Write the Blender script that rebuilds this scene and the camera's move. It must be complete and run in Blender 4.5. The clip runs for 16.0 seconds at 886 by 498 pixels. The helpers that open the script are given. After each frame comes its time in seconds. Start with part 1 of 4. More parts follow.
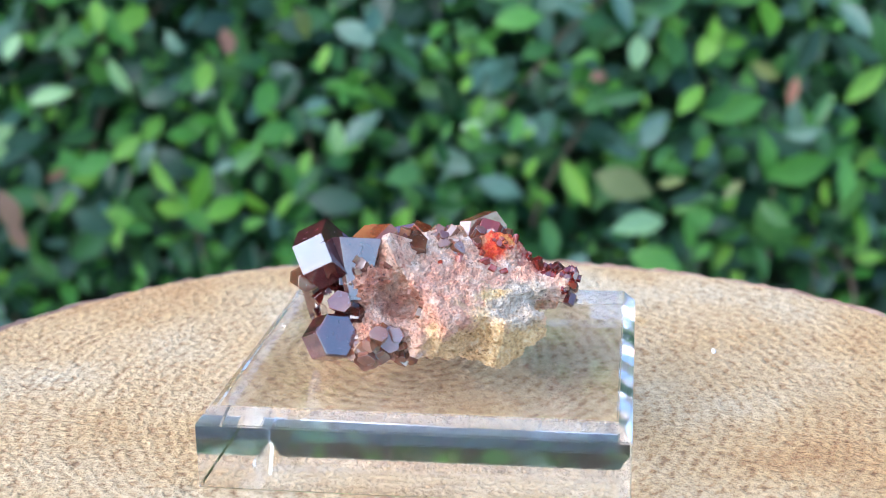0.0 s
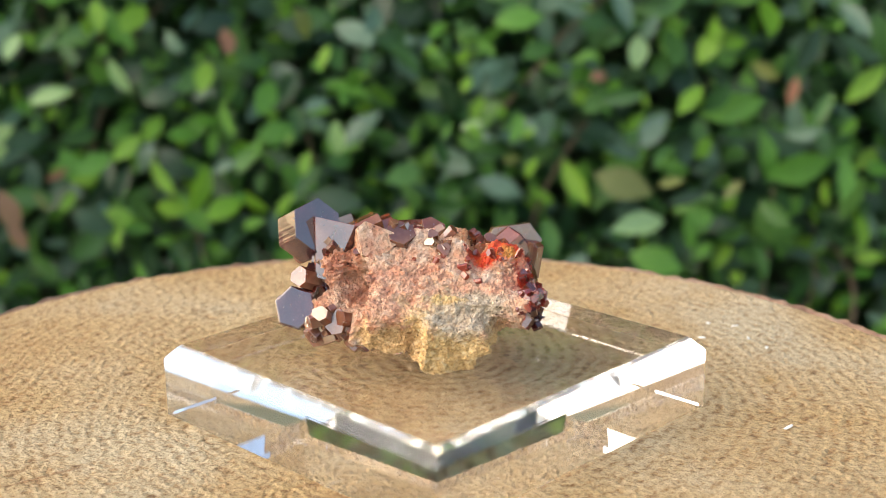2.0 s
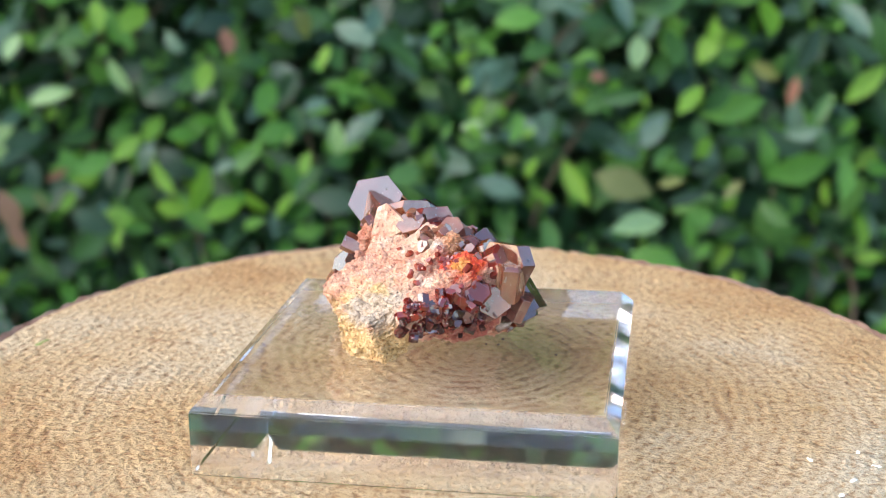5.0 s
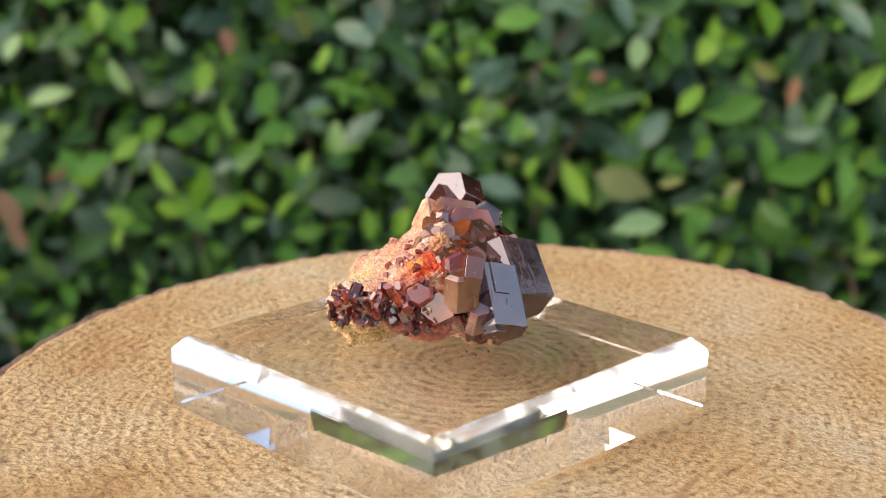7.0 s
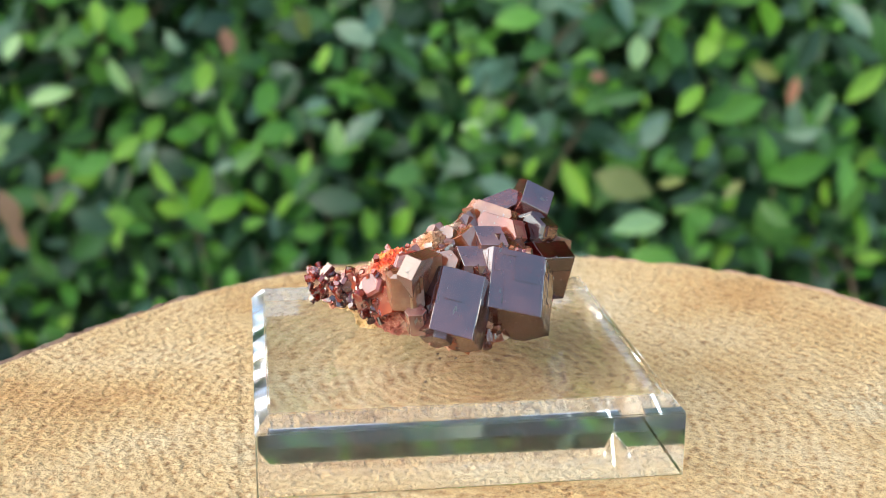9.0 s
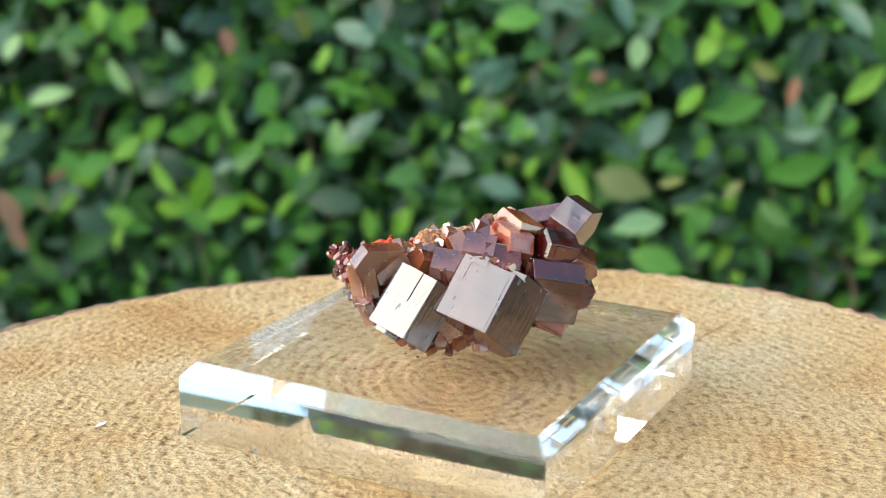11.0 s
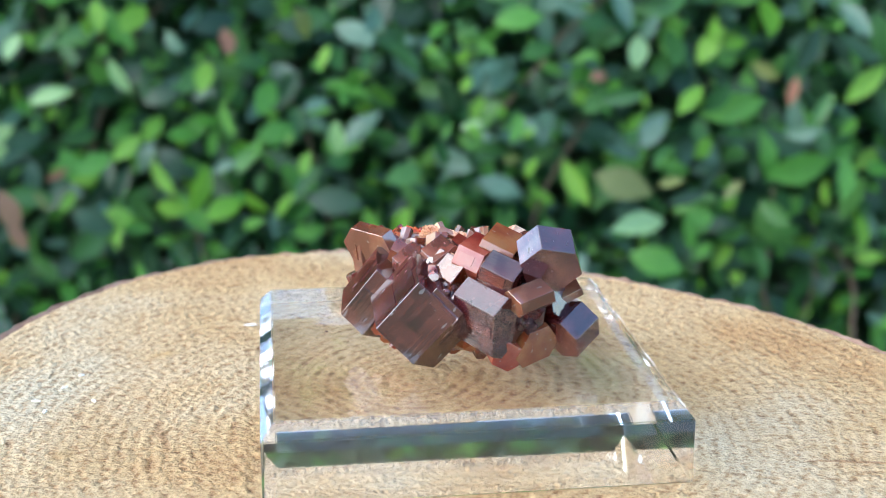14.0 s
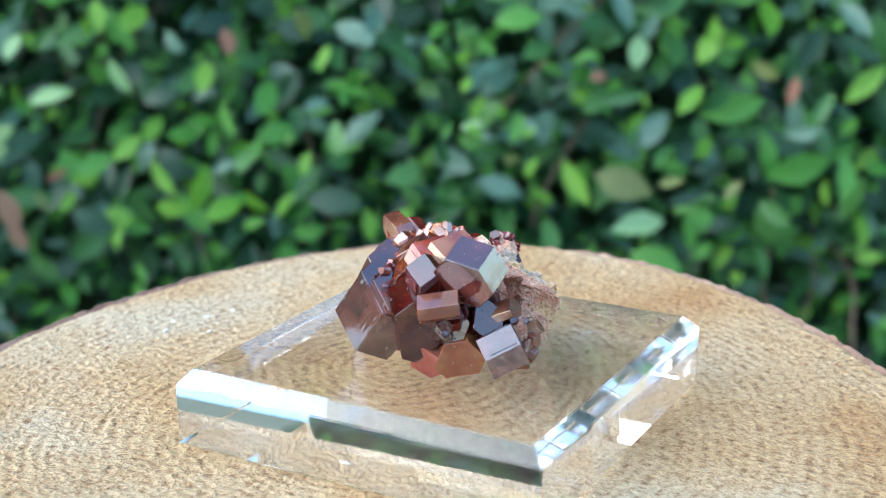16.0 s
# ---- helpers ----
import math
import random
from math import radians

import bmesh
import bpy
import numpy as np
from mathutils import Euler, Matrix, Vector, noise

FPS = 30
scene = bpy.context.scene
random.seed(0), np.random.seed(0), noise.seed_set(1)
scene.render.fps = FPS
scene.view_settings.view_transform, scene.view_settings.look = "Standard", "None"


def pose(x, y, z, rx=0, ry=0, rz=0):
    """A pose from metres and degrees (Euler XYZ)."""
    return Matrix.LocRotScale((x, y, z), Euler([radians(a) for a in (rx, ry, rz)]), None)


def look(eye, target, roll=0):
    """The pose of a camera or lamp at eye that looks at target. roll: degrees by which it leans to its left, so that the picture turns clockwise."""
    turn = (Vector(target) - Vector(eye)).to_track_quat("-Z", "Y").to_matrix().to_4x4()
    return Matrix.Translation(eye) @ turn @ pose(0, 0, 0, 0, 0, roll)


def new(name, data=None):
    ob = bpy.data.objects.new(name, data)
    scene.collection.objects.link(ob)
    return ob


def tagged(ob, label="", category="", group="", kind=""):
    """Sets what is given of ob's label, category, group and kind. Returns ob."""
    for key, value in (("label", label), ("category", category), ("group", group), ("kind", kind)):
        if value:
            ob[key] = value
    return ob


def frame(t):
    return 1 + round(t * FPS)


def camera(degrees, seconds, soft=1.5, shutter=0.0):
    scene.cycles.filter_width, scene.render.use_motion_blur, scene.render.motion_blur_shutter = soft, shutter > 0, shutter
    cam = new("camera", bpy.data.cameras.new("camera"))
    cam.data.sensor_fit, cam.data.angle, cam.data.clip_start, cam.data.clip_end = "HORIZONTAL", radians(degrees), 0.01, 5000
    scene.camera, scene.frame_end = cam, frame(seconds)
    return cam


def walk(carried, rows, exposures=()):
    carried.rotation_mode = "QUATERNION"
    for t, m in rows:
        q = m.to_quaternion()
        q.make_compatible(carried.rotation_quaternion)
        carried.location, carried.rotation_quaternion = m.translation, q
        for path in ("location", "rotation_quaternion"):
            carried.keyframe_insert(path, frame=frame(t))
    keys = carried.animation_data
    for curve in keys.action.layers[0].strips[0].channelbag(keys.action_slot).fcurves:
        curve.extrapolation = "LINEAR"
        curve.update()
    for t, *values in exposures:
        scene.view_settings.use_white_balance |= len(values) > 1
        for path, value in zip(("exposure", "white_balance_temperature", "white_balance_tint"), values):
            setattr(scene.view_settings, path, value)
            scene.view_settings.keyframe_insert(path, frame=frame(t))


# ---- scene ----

# ---------------------------------------------------------------- camera
EYE = (0.0, -0.21656, 0.09189)
DOWN = math.radians(16.40)
cam = camera(35.33, 16.0, soft=0.8)
cam.data.dof.use_dof = True
cam.data.dof.focus_distance = 0.221
cam.data.dof.aperture_fstop = 26.0
AIM = (EYE[0], EYE[1] + math.cos(DOWN), EYE[2] - math.sin(DOWN))
walk(cam, [(0.0, look(EYE, AIM, -0.3)), (16.0, look(EYE, AIM, -0.3))],
     exposures=[(0.0, 2.17, 5570, 10), (0.8, 2.04, 5620, 9), (1.5, 1.82, 6630, 10), (2.0, 1.68, 7850, 9), (3.5, 1.63, 8270, 12),
                (4.0, 1.92, 6310, 12), (4.6, 1.97, 6310, 11), (6.0, 1.73, 8010, 13), (7.5, 1.68, 8170, 15), (8.4, 1.87, 7890, 10),
                (9.0, 2.11, 7210, 3), (10.5, 2.03, 7160, 0), (11.5, 1.97, 7210, -1), (12.5, 1.82, 7640, 5), (13.3, 1.89, 7320, 5),
                (14.0, 2.11, 5890, 4), (16.0, 2.07, 5620, 2)])

# ---------------------------------------------------------------- light
scene.cycles.glossy_bounces = 48
scene.cycles.max_bounces = 64
scene.cycles.transmission_bounces = 64
world = bpy.data.worlds.new("sky")
scene.world = world
world.use_nodes = True
sky = world.node_tree.nodes.new("ShaderNodeTexSky")
sky.sky_type = "NISHITA"
sky.sun_disc = False
sky.sun_elevation = radians(40)
sky.sun_rotation = radians(-103)
sky.dust_density = 1.4
world.node_tree.nodes["Background"].inputs["Strength"].default_value = 0.15
world.node_tree.links.new(sky.outputs[0], world.node_tree.nodes["Background"].inputs["Color"])
sun_data = bpy.data.lights.new("sun", "SUN")
sun_data.energy = 0.65
sun_data.angle = radians(88)
sun_data.color = (1.0, 0.93, 0.82)
sun = new("sun", sun_data)
sun.matrix_basis = look((-0.745, -0.17, 0.643), (0, 0, 0))


# ---------------------------------------------------------------- materials
def nodes_of(name):
    m = bpy.data.materials.new(name)
    m.use_nodes = True
    t = m.node_tree
    return m, t.nodes, t.links, t.nodes["Principled BSDF"]


def ramp(nodes, stops):
    r = nodes.new("ShaderNodeValToRGB")
    while len(r.color_ramp.elements) < len(stops):
        r.color_ramp.elements.new(0.5)
    for e, (at, c) in zip(r.color_ramp.elements, stops):
        e.position, e.color = at, (*c, 1)
    return r


def tex(nodes, links, kind, vector, scale, **values):
    n = nodes.new(kind)
    n.inputs["Scale"].default_value = scale
    for k, v in values.items():
        n.inputs[k].default_value = v
    if vector is not None:
        links.new(vector, n.inputs["Vector"])
    return n


def mix(nodes, links, a, b, fac, mode="MIX"):
    n = nodes.new("ShaderNodeMix")
    n.data_type, n.blend_type = "RGBA", mode
    for socket, v in ((n.inputs[0], fac), (n.inputs[6], a), (n.inputs[7], b)):
        if isinstance(v, (int, float)):
            socket.default_value = v
        elif isinstance(v, tuple):
            socket.default_value = (*v, 1)
        else:
            links.new(v, socket)
    return n.outputs[2]


def math_node(nodes, links, op, a, b=0.0):
    n = nodes.new("ShaderNodeMath")
    n.operation = op
    for socket, v in zip(n.inputs, (a, b)):
        if isinstance(v, (int, float)):
            socket.default_value = v
        else:
            links.new(v, socket)
    return n.outputs[0]


def bump(nodes, links, height, strength, distance, onto, before=None):
    n = nodes.new("ShaderNodeBump")
    n.inputs["Strength"].default_value = strength
    n.inputs["Distance"].default_value = distance
    links.new(height, n.inputs["Height"])
    if before is not None:
        links.new(before, n.inputs["Normal"])
    if onto is not None:
        links.new(n.outputs[0], onto.inputs["Normal"])
    return n.outputs[0]


def wood_material():
    m, nodes, links, p = nodes_of("end_grain_wood")
    co = nodes.new("ShaderNodeTexCoord").outputs["Object"]
    wob = tex(nodes, links, "ShaderNodeTexNoise", co, 30, Detail=3)
    off = nodes.new("ShaderNodeVectorMath")
    off.operation = "MULTIPLY_ADD"
    links.new(wob.outputs["Color"], off.inputs[0])
    off.inputs[1].default_value = (0.010, 0.010, 0)
    links.new(co, off.inputs[2])
    dist = nodes.new("ShaderNodeVectorMath")
    dist.operation = "DISTANCE"
    links.new(off.outputs[0], dist.inputs[0])
    dist.inputs[1].default_value = (0.009, 0.010, 0.0)
    wave = math_node(nodes, links, "SINE", math_node(nodes, links, "MULTIPLY", dist.outputs["Value"], 2700.0))
    fibre = tex(nodes, links, "ShaderNodeTexNoise", co, 1150, Detail=8, Roughness=0.75)
    splinter = tex(nodes, links, "ShaderNodeTexVoronoi", off.outputs[0], 900)
    blotch = tex(nodes, links, "ShaderNodeTexNoise", co, 20, Detail=5)
    band = tex(nodes, links, "ShaderNodeTexNoise", co, 75, Detail=3)
    base = ramp(nodes, [(0.33, (0.46, 0.265, 0.105)), (0.44, (0.54, 0.368, 0.180)), (0.54, (0.57, 0.418, 0.235)), (0.68, (0.585, 0.49, 0.335))])
    links.new(blotch.outputs["Fac"], base.inputs[0])
    # pits and torn fibres gather in the early wood of each ring
    amount = math_node(nodes, links, "MULTIPLY", wave, math_node(nodes, links, "MULTIPLY", band.outputs["Fac"], 0.05))
    h = math_node(nodes, links, "SUBTRACT", fibre.outputs["Fac"], amount)
    grain = ramp(nodes, [(0.30, (0.42, 0.28, 0.17)), (0.39, (0.78, 0.68, 0.57)), (0.46, (1, 1, 1)), (0.66, (1.14, 1.14, 1.12))])
    links.new(h, grain.inputs[0])
    c = mix(nodes, links, base.outputs[0], grain.outputs[0], 0.9, "MULTIPLY")
    chips = ramp(nodes, [(0.0, (0.80, 0.72, 0.62)), (0.5, (1, 1, 1)), (1.0, (1.12, 1.1, 1.06))])
    links.new(splinter.outputs["Color"], chips.inputs[0])
    c = mix(nodes, links, c, chips.outputs[0], 0.55, "MULTIPLY")
    late = ramp(nodes, [(0.30, (1, 1, 1)), (0.62, (0.80, 0.68, 0.55))])
    links.new(math_node(nodes, links, "MULTIPLY", math_node(nodes, links, "ADD", wave, 1.0), band.outputs["Fac"]), late.inputs[0])
    c = mix(nodes, links, c, late.outputs[0], 0.12, "MULTIPLY")
    hair = tex(nodes, links, "ShaderNodeTexNoise", co, 3000, Detail=5, Roughness=0.7)
    hairs = ramp(nodes, [(0.34, (0.60, 0.47, 0.35)), (0.46, (1, 1, 1)), (0.66, (1.15, 1.15, 1.14))])
    links.new(hair.outputs["Fac"], hairs.inputs[0])
    c = mix(nodes, links, c, hairs.outputs[0], 0.8, "MULTIPLY")
    pits = tex(nodes, links, "ShaderNodeTexVoronoi", off.outputs[0], 560)
    crumb = math_node(nodes, links, "ADD", pits.outputs["Distance"], math_node(nodes, links, "MULTIPLY", math_node(nodes, links, "ADD", band.outputs["Fac"], math_node(nodes, links, "MULTIPLY", wave, 0.05)), 0.9))
    dots = ramp(nodes, [(0.50, (0.50, 0.35, 0.22)), (0.62, (1, 1, 1))])
    links.new(crumb, dots.inputs[0])
    c = mix(nodes, links, c, dots.outputs[0], 0.4, "MULTIPLY")
    # torn tufts in rows along the rings; gap shade is put into the colour
    tuft = tex(nodes, links, "ShaderNodeTexNoise", co, 620, Detail=3, Roughness=0.6)
    pith = math_node(nodes, links, "MAXIMUM", math_node(nodes, links, "SUBTRACT", 1.0, math_node(nodes, links, "DIVIDE", dist.outputs["Value"], 0.042)), 0.0)
    depth = math_node(nodes, links, "ADD", math_node(nodes, links, "MULTIPLY", pith, 0.13), 0.06)
    row = math_node(nodes, links, "MULTIPLY", wave, math_node(nodes, links, "MULTIPLY", band.outputs["Fac"], depth))
    torn = math_node(nodes, links, "SUBTRACT", tuft.outputs["Fac"], row)
    gap_shade = ramp(nodes, [(0.30, (0.34, 0.20, 0.11)), (0.39, (0.80, 0.66, 0.52)), (0.47, (1, 1, 1)), (0.66, (1.14, 1.14, 1.12))])
    links.new(torn, gap_shade.inputs[0])
    c = mix(nodes, links, c, gap_shade.outputs[0], 0.7, "MULTIPLY")

    def streak(c, start, end, width, colour, amount):
        # a resin-brown line or patch between two places of the cut face (mm)
        a, b = Vector(start) / 1000, Vector(end) / 1000
        mp = nodes.new("ShaderNodeMapping")
        mp.vector_type = "TEXTURE"
        mp.inputs["Location"].default_value = (*((a + b) / 2), 0)
        mp.inputs["Rotation"].default_value = (0, 0, math.atan2(b.y - a.y, b.x - a.x))
        mp.inputs["Scale"].default_value = ((b - a).length / 2, width / 1000, 1)
        links.new(off.outputs[0], mp.inputs["Vector"])
        le = nodes.new("ShaderNodeVectorMath")
        le.operation = "LENGTH"
        links.new(mp.outputs[0], le.inputs[0])
        near = math_node(nodes, links, "SUBTRACT", 1.5, le.outputs["Value"])
        near = math_node(nodes, links, "MULTIPLY", near, math_node(nodes, links, "MULTIPLY", tuft.outputs["Fac"], 1.6))
        k = ramp(nodes, [(0.25, (0, 0, 0)), (0.9, (amount, amount, amount))])
        links.new(near, k.inputs[0])
        return mix(nodes, links, c, colour, k.outputs[0])

    c = streak(c, (-46.0, 31.0), (-66.0, 34.5), 0.5, (0.31, 0.15, 0.06), 0.75)
    c = streak(c, (49.6, 18.0), (53.7, 3.0), 0.8, (0.35, 0.18, 0.07), 0.7)
    c = streak(c, (64.5, 14.0), (68.5, 13.5), 2.2, (0.47, 0.29, 0.11), 0.6)
    c = streak(c, (52.0, -27.5), (57.0, -26.5), 1.6, (0.48, 0.28, 0.09), 0.55)
    c = streak(c, (12.0, -60.0), (26.0, -58.0), 3.0, (0.48, 0.33, 0.17), 0.4)
    links.new(c, p.inputs["Base Color"])
    p.inputs["Roughness"].default_value = 0.8
    n = bump(nodes, links, h, 1.0, 0.0006, None)
    n = bump(nodes, links, torn, 1.0, 0.0016, None, n)
    n = bump(nodes, links, dots.outputs[0], 0.7, 0.0005, None, n)
    n = bump(nodes, links, hair.outputs["Fac"], 0.7, 0.0003, None, n)
    bump(nodes, links, splinter.outputs["Distance"], 0.6, 0.0004, p, n)
    return m


def bark_material():
    m, nodes, links, p = nodes_of("bark")
    co = nodes.new("ShaderNodeTexCoord").outputs["Object"]
    n = tex(nodes, links, "ShaderNodeTexNoise", co, 160, Detail=6, Roughness=0.7)
    r = ramp(nodes, [(0.3, (0.13, 0.065, 0.04)), (0.5, (0.28, 0.165, 0.11)), (0.72, (0.38, 0.26, 0.185))])
    links.new(n.outputs["Fac"], r.inputs[0])
    links.new(r.outputs[0], p.inputs["Base Color"])
    p.inputs["Roughness"].default_value = 0.9
    bump(nodes, links, n.outputs["Fac"], 0.8, 0.002, p)
    return m


def acrylic_material():
    m, nodes, links, p = nodes_of("clear_acrylic")
    p.inputs["Base Color"].default_value = (0.945, 0.95, 0.955, 1)
    p.inputs["Transmission Weight"].default_value = 1.0
    p.inputs["IOR"].default_value = 1.49
    co = nodes.new("ShaderNodeTexCoord").outputs["Object"]
    n = tex(nodes, links, "ShaderNodeTexNoise", co, 420, Detail=4)
    r = ramp(nodes, [(0.66, (0.0, 0.0, 0.0)), (0.82, (0.03, 0.03, 0.03))])
    links.new(n.outputs["Fac"], r.inputs[0])
    links.new(r.outputs[0], p.inputs["Roughness"])
    return m


def scuffed_material():
    m, nodes, links, p = nodes_of("scuffed_acrylic")
    p.inputs["Base Color"].default_value = (0.985, 0.99, 0.99, 1)
    p.inputs["Transmission Weight"].default_value = 1.0
    p.inputs["IOR"].default_value = 1.49
    p.inputs["Roughness"].default_value = 0.0
    # scuff and dust haze, added to lighten areas where trapped rays end black
    dust = nodes.new("ShaderNodeBsdfDiffuse")
    dust.inputs["Color"].default_value = (0.45, 0.41, 0.36, 1)
    both = nodes.new("ShaderNodeMixShader")
    both.inputs[0].default_value = 0.03
    links.new(p.outputs[0], both.inputs[1])
    links.new(dust.outputs[0], both.inputs[2])
    links.new(both.outputs[0], nodes["Material Output"].inputs["Surface"])
    return m


def leaf_material(name, dark, light, rough, thin=0.25):
    m, nodes, links, p = nodes_of(name)
    info = nodes.new("ShaderNodeObjectInfo").outputs["Random"]
    isl = nodes.new("ShaderNodeNewGeometry").outputs["Random Per Island"]
    s = math_node(nodes, links, "FRACT", math_node(nodes, links, "ADD", info, isl))
    r = ramp(nodes, [(0.0, dark), (1.0, light)])
    links.new(s, r.inputs[0])
    co = nodes.new("ShaderNodeTexCoord").outputs["Object"]
    n = tex(nodes, links, "ShaderNodeTexNoise", co, 40, Detail=4)
    v = ramp(nodes, [(0.3, (0.72, 0.75, 0.70)), (0.7, (1.12, 1.1, 1.05))])
    links.new(n.outputs["Fac"], v.inputs[0])
    c = mix(nodes, links, r.outputs[0], v.outputs[0], 1.0, "MULTIPLY")
    links.new(c, p.inputs["Base Color"])
    p.inputs["Roughness"].default_value = rough
    p.inputs["IOR"].default_value = 1.38
    bump(nodes, links, n.outputs["Fac"], 0.3, 0.001, p)
    glow = nodes.new("ShaderNodeBsdfTranslucent")
    links.new(mix(nodes, links, c, (1.35, 1.5, 0.7), 1.0, "MULTIPLY"), glow.inputs["Color"])
    both = nodes.new("ShaderNodeMixShader")
    both.inputs[0].default_value = thin
    links.new(p.outputs[0], both.inputs[1])
    links.new(glow.outputs[0], both.inputs[2])
    links.new(both.outputs[0], nodes["Material Output"].inputs["Surface"])
    return m


def plain_material(name, a, b, scale, rough):
    m, nodes, links, p = nodes_of(name)
    co = nodes.new("ShaderNodeTexCoord").outputs["Object"]
    n = tex(nodes, links, "ShaderNodeTexNoise", co, scale, Detail=6)
    r = ramp(nodes, [(0.3, a), (0.7, b)])
    links.new(n.outputs["Fac"], r.inputs[0])
    links.new(r.outputs[0], p.inputs["Base Color"])
    p.inputs["Roughness"].default_value = rough
    bump(nodes, links, n.outputs["Fac"], 0.5, 0.3 / scale, p)
    return m


WOOD = wood_material()
BARK = bark_material()
ACRYLIC = acrylic_material()
SCUFFED = scuffed_material()
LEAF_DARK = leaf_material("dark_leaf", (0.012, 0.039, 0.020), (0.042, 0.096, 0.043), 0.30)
# for the filler block in the hedge: dark to stand for shade
FILLER_DARK = plain_material("dark_filler", (0.009, 0.021, 0.008), (0.030, 0.050, 0.016), 60, 0.8)
LEAF_MID = leaf_material("green_leaf", (0.034, 0.106, 0.033), (0.084, 0.199, 0.049), 0.36)
LEAF_BRIGHT = leaf_material("bright_leaf", (0.090, 0.247, 0.040), (0.137, 0.330, 0.065), 0.42, 0.35)
LEAF_YOUNG = leaf_material("young_leaf", (0.137, 0.316, 0.033), (0.211, 0.399, 0.056), 0.45, 0.4)
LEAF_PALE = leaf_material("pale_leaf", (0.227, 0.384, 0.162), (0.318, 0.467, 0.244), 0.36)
# greyer blue-green: sky sheen on glossy leaves put into the colour
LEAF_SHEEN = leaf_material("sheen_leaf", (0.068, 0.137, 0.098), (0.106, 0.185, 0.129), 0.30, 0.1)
LEAF_OLIVE = leaf_material("olive_leaf", (0.151, 0.178, 0.065), (0.242, 0.262, 0.082), 0.5, 0.3)
LEAF_DEAD = leaf_material("dry_leaf", (0.258, 0.117, 0.073), (0.363, 0.199, 0.138), 0.7, 0.2)
TWIG = plain_material("twig_bark", (0.09, 0.06, 0.04), (0.22, 0.15, 0.10), 200, 0.85)
GROUND_DARK = plain_material("dark_ground", (0.035, 0.050, 0.018), (0.085, 0.100, 0.040), 8, 0.95)
PLINTH = plain_material("grey_plinth", (0.16, 0.155, 0.15), (0.22, 0.215, 0.21), 25, 0.8)


def link_mesh(name, bm, material, parent=None, label="", smooth=False):
    me = bpy.data.meshes.new(name)
    bm.to_mesh(me)
    bm.free()
    for mat in material if isinstance(material, (list, tuple)) else (material,):
        me.materials.append(mat)
    if smooth:
        me.shade_smooth()
    ob = new(name, me)
    ob.parent = parent
    return tagged(ob, label)


def part(name, bm, material, parent, label="", smooth=False):
    return link_mesh(name, bm, material, parent, label, smooth)


# ---------------------------------------------------------------- ground and plinth
GROUND_Z = -0.80


# the ground is out of view; its dark colour keeps crystal reflections dark
def ground():
    bm = bmesh.new()
    bmesh.ops.create_grid(bm, x_segments=40, y_segments=40, size=400)
    ob = link_mesh("ground", bm, GROUND_DARK)
    ob.matrix_basis = pose(0, 0, GROUND_Z)
    tagged(ob, "unseen plain ground, dark green to keep reflections dark", "ground", kind="structure")


def plinth():
    bm = bmesh.new()
    h = -0.0306 - GROUND_Z
    bmesh.ops.create_cone(bm, cap_ends=True, segments=48, radius1=0.075, radius2=0.062, depth=h)
    edges = [e for e in bm.edges if len({round(v.co.z, 4) for v in e.verts}) == 1]
    bmesh.ops.bevel(bm, geom=edges, offset=0.004, segments=2, affect="EDGES")
    ob = link_mesh("plinth", bm, PLINTH)
    ob.matrix_basis = pose(0, 0, GROUND_Z + h / 2)
    tagged(ob, "plain grey round plinth under the wood slice", "plinth", kind="structure")


ground()
plinth()


# ---------------------------------------------------------------- wood slice
BASE_X, BASE_Y, BASE_W, BASE_T = -0.00151, 0.00035, 0.0635, 0.01248
def rim_radius(a):
    r = 94.4 + 1.1 * math.cos(a) + 6.18 * math.sin(a) - 4.56 * math.cos(2 * a) - 6.39 * math.sin(2 * a)
    r += -1.53 * math.cos(3 * a) + 0.86 * math.sin(3 * a) + 0.28 * math.cos(4 * a) + 1.31 * math.sin(4 * a)
    ragged = noise.noise((7 * math.cos(a), 7 * math.sin(a), 3.0)) + 0.6 * noise.noise((26 * math.cos(a), 26 * math.sin(a), 9.0))
    return (r + 0.8 * ragged) / 1000


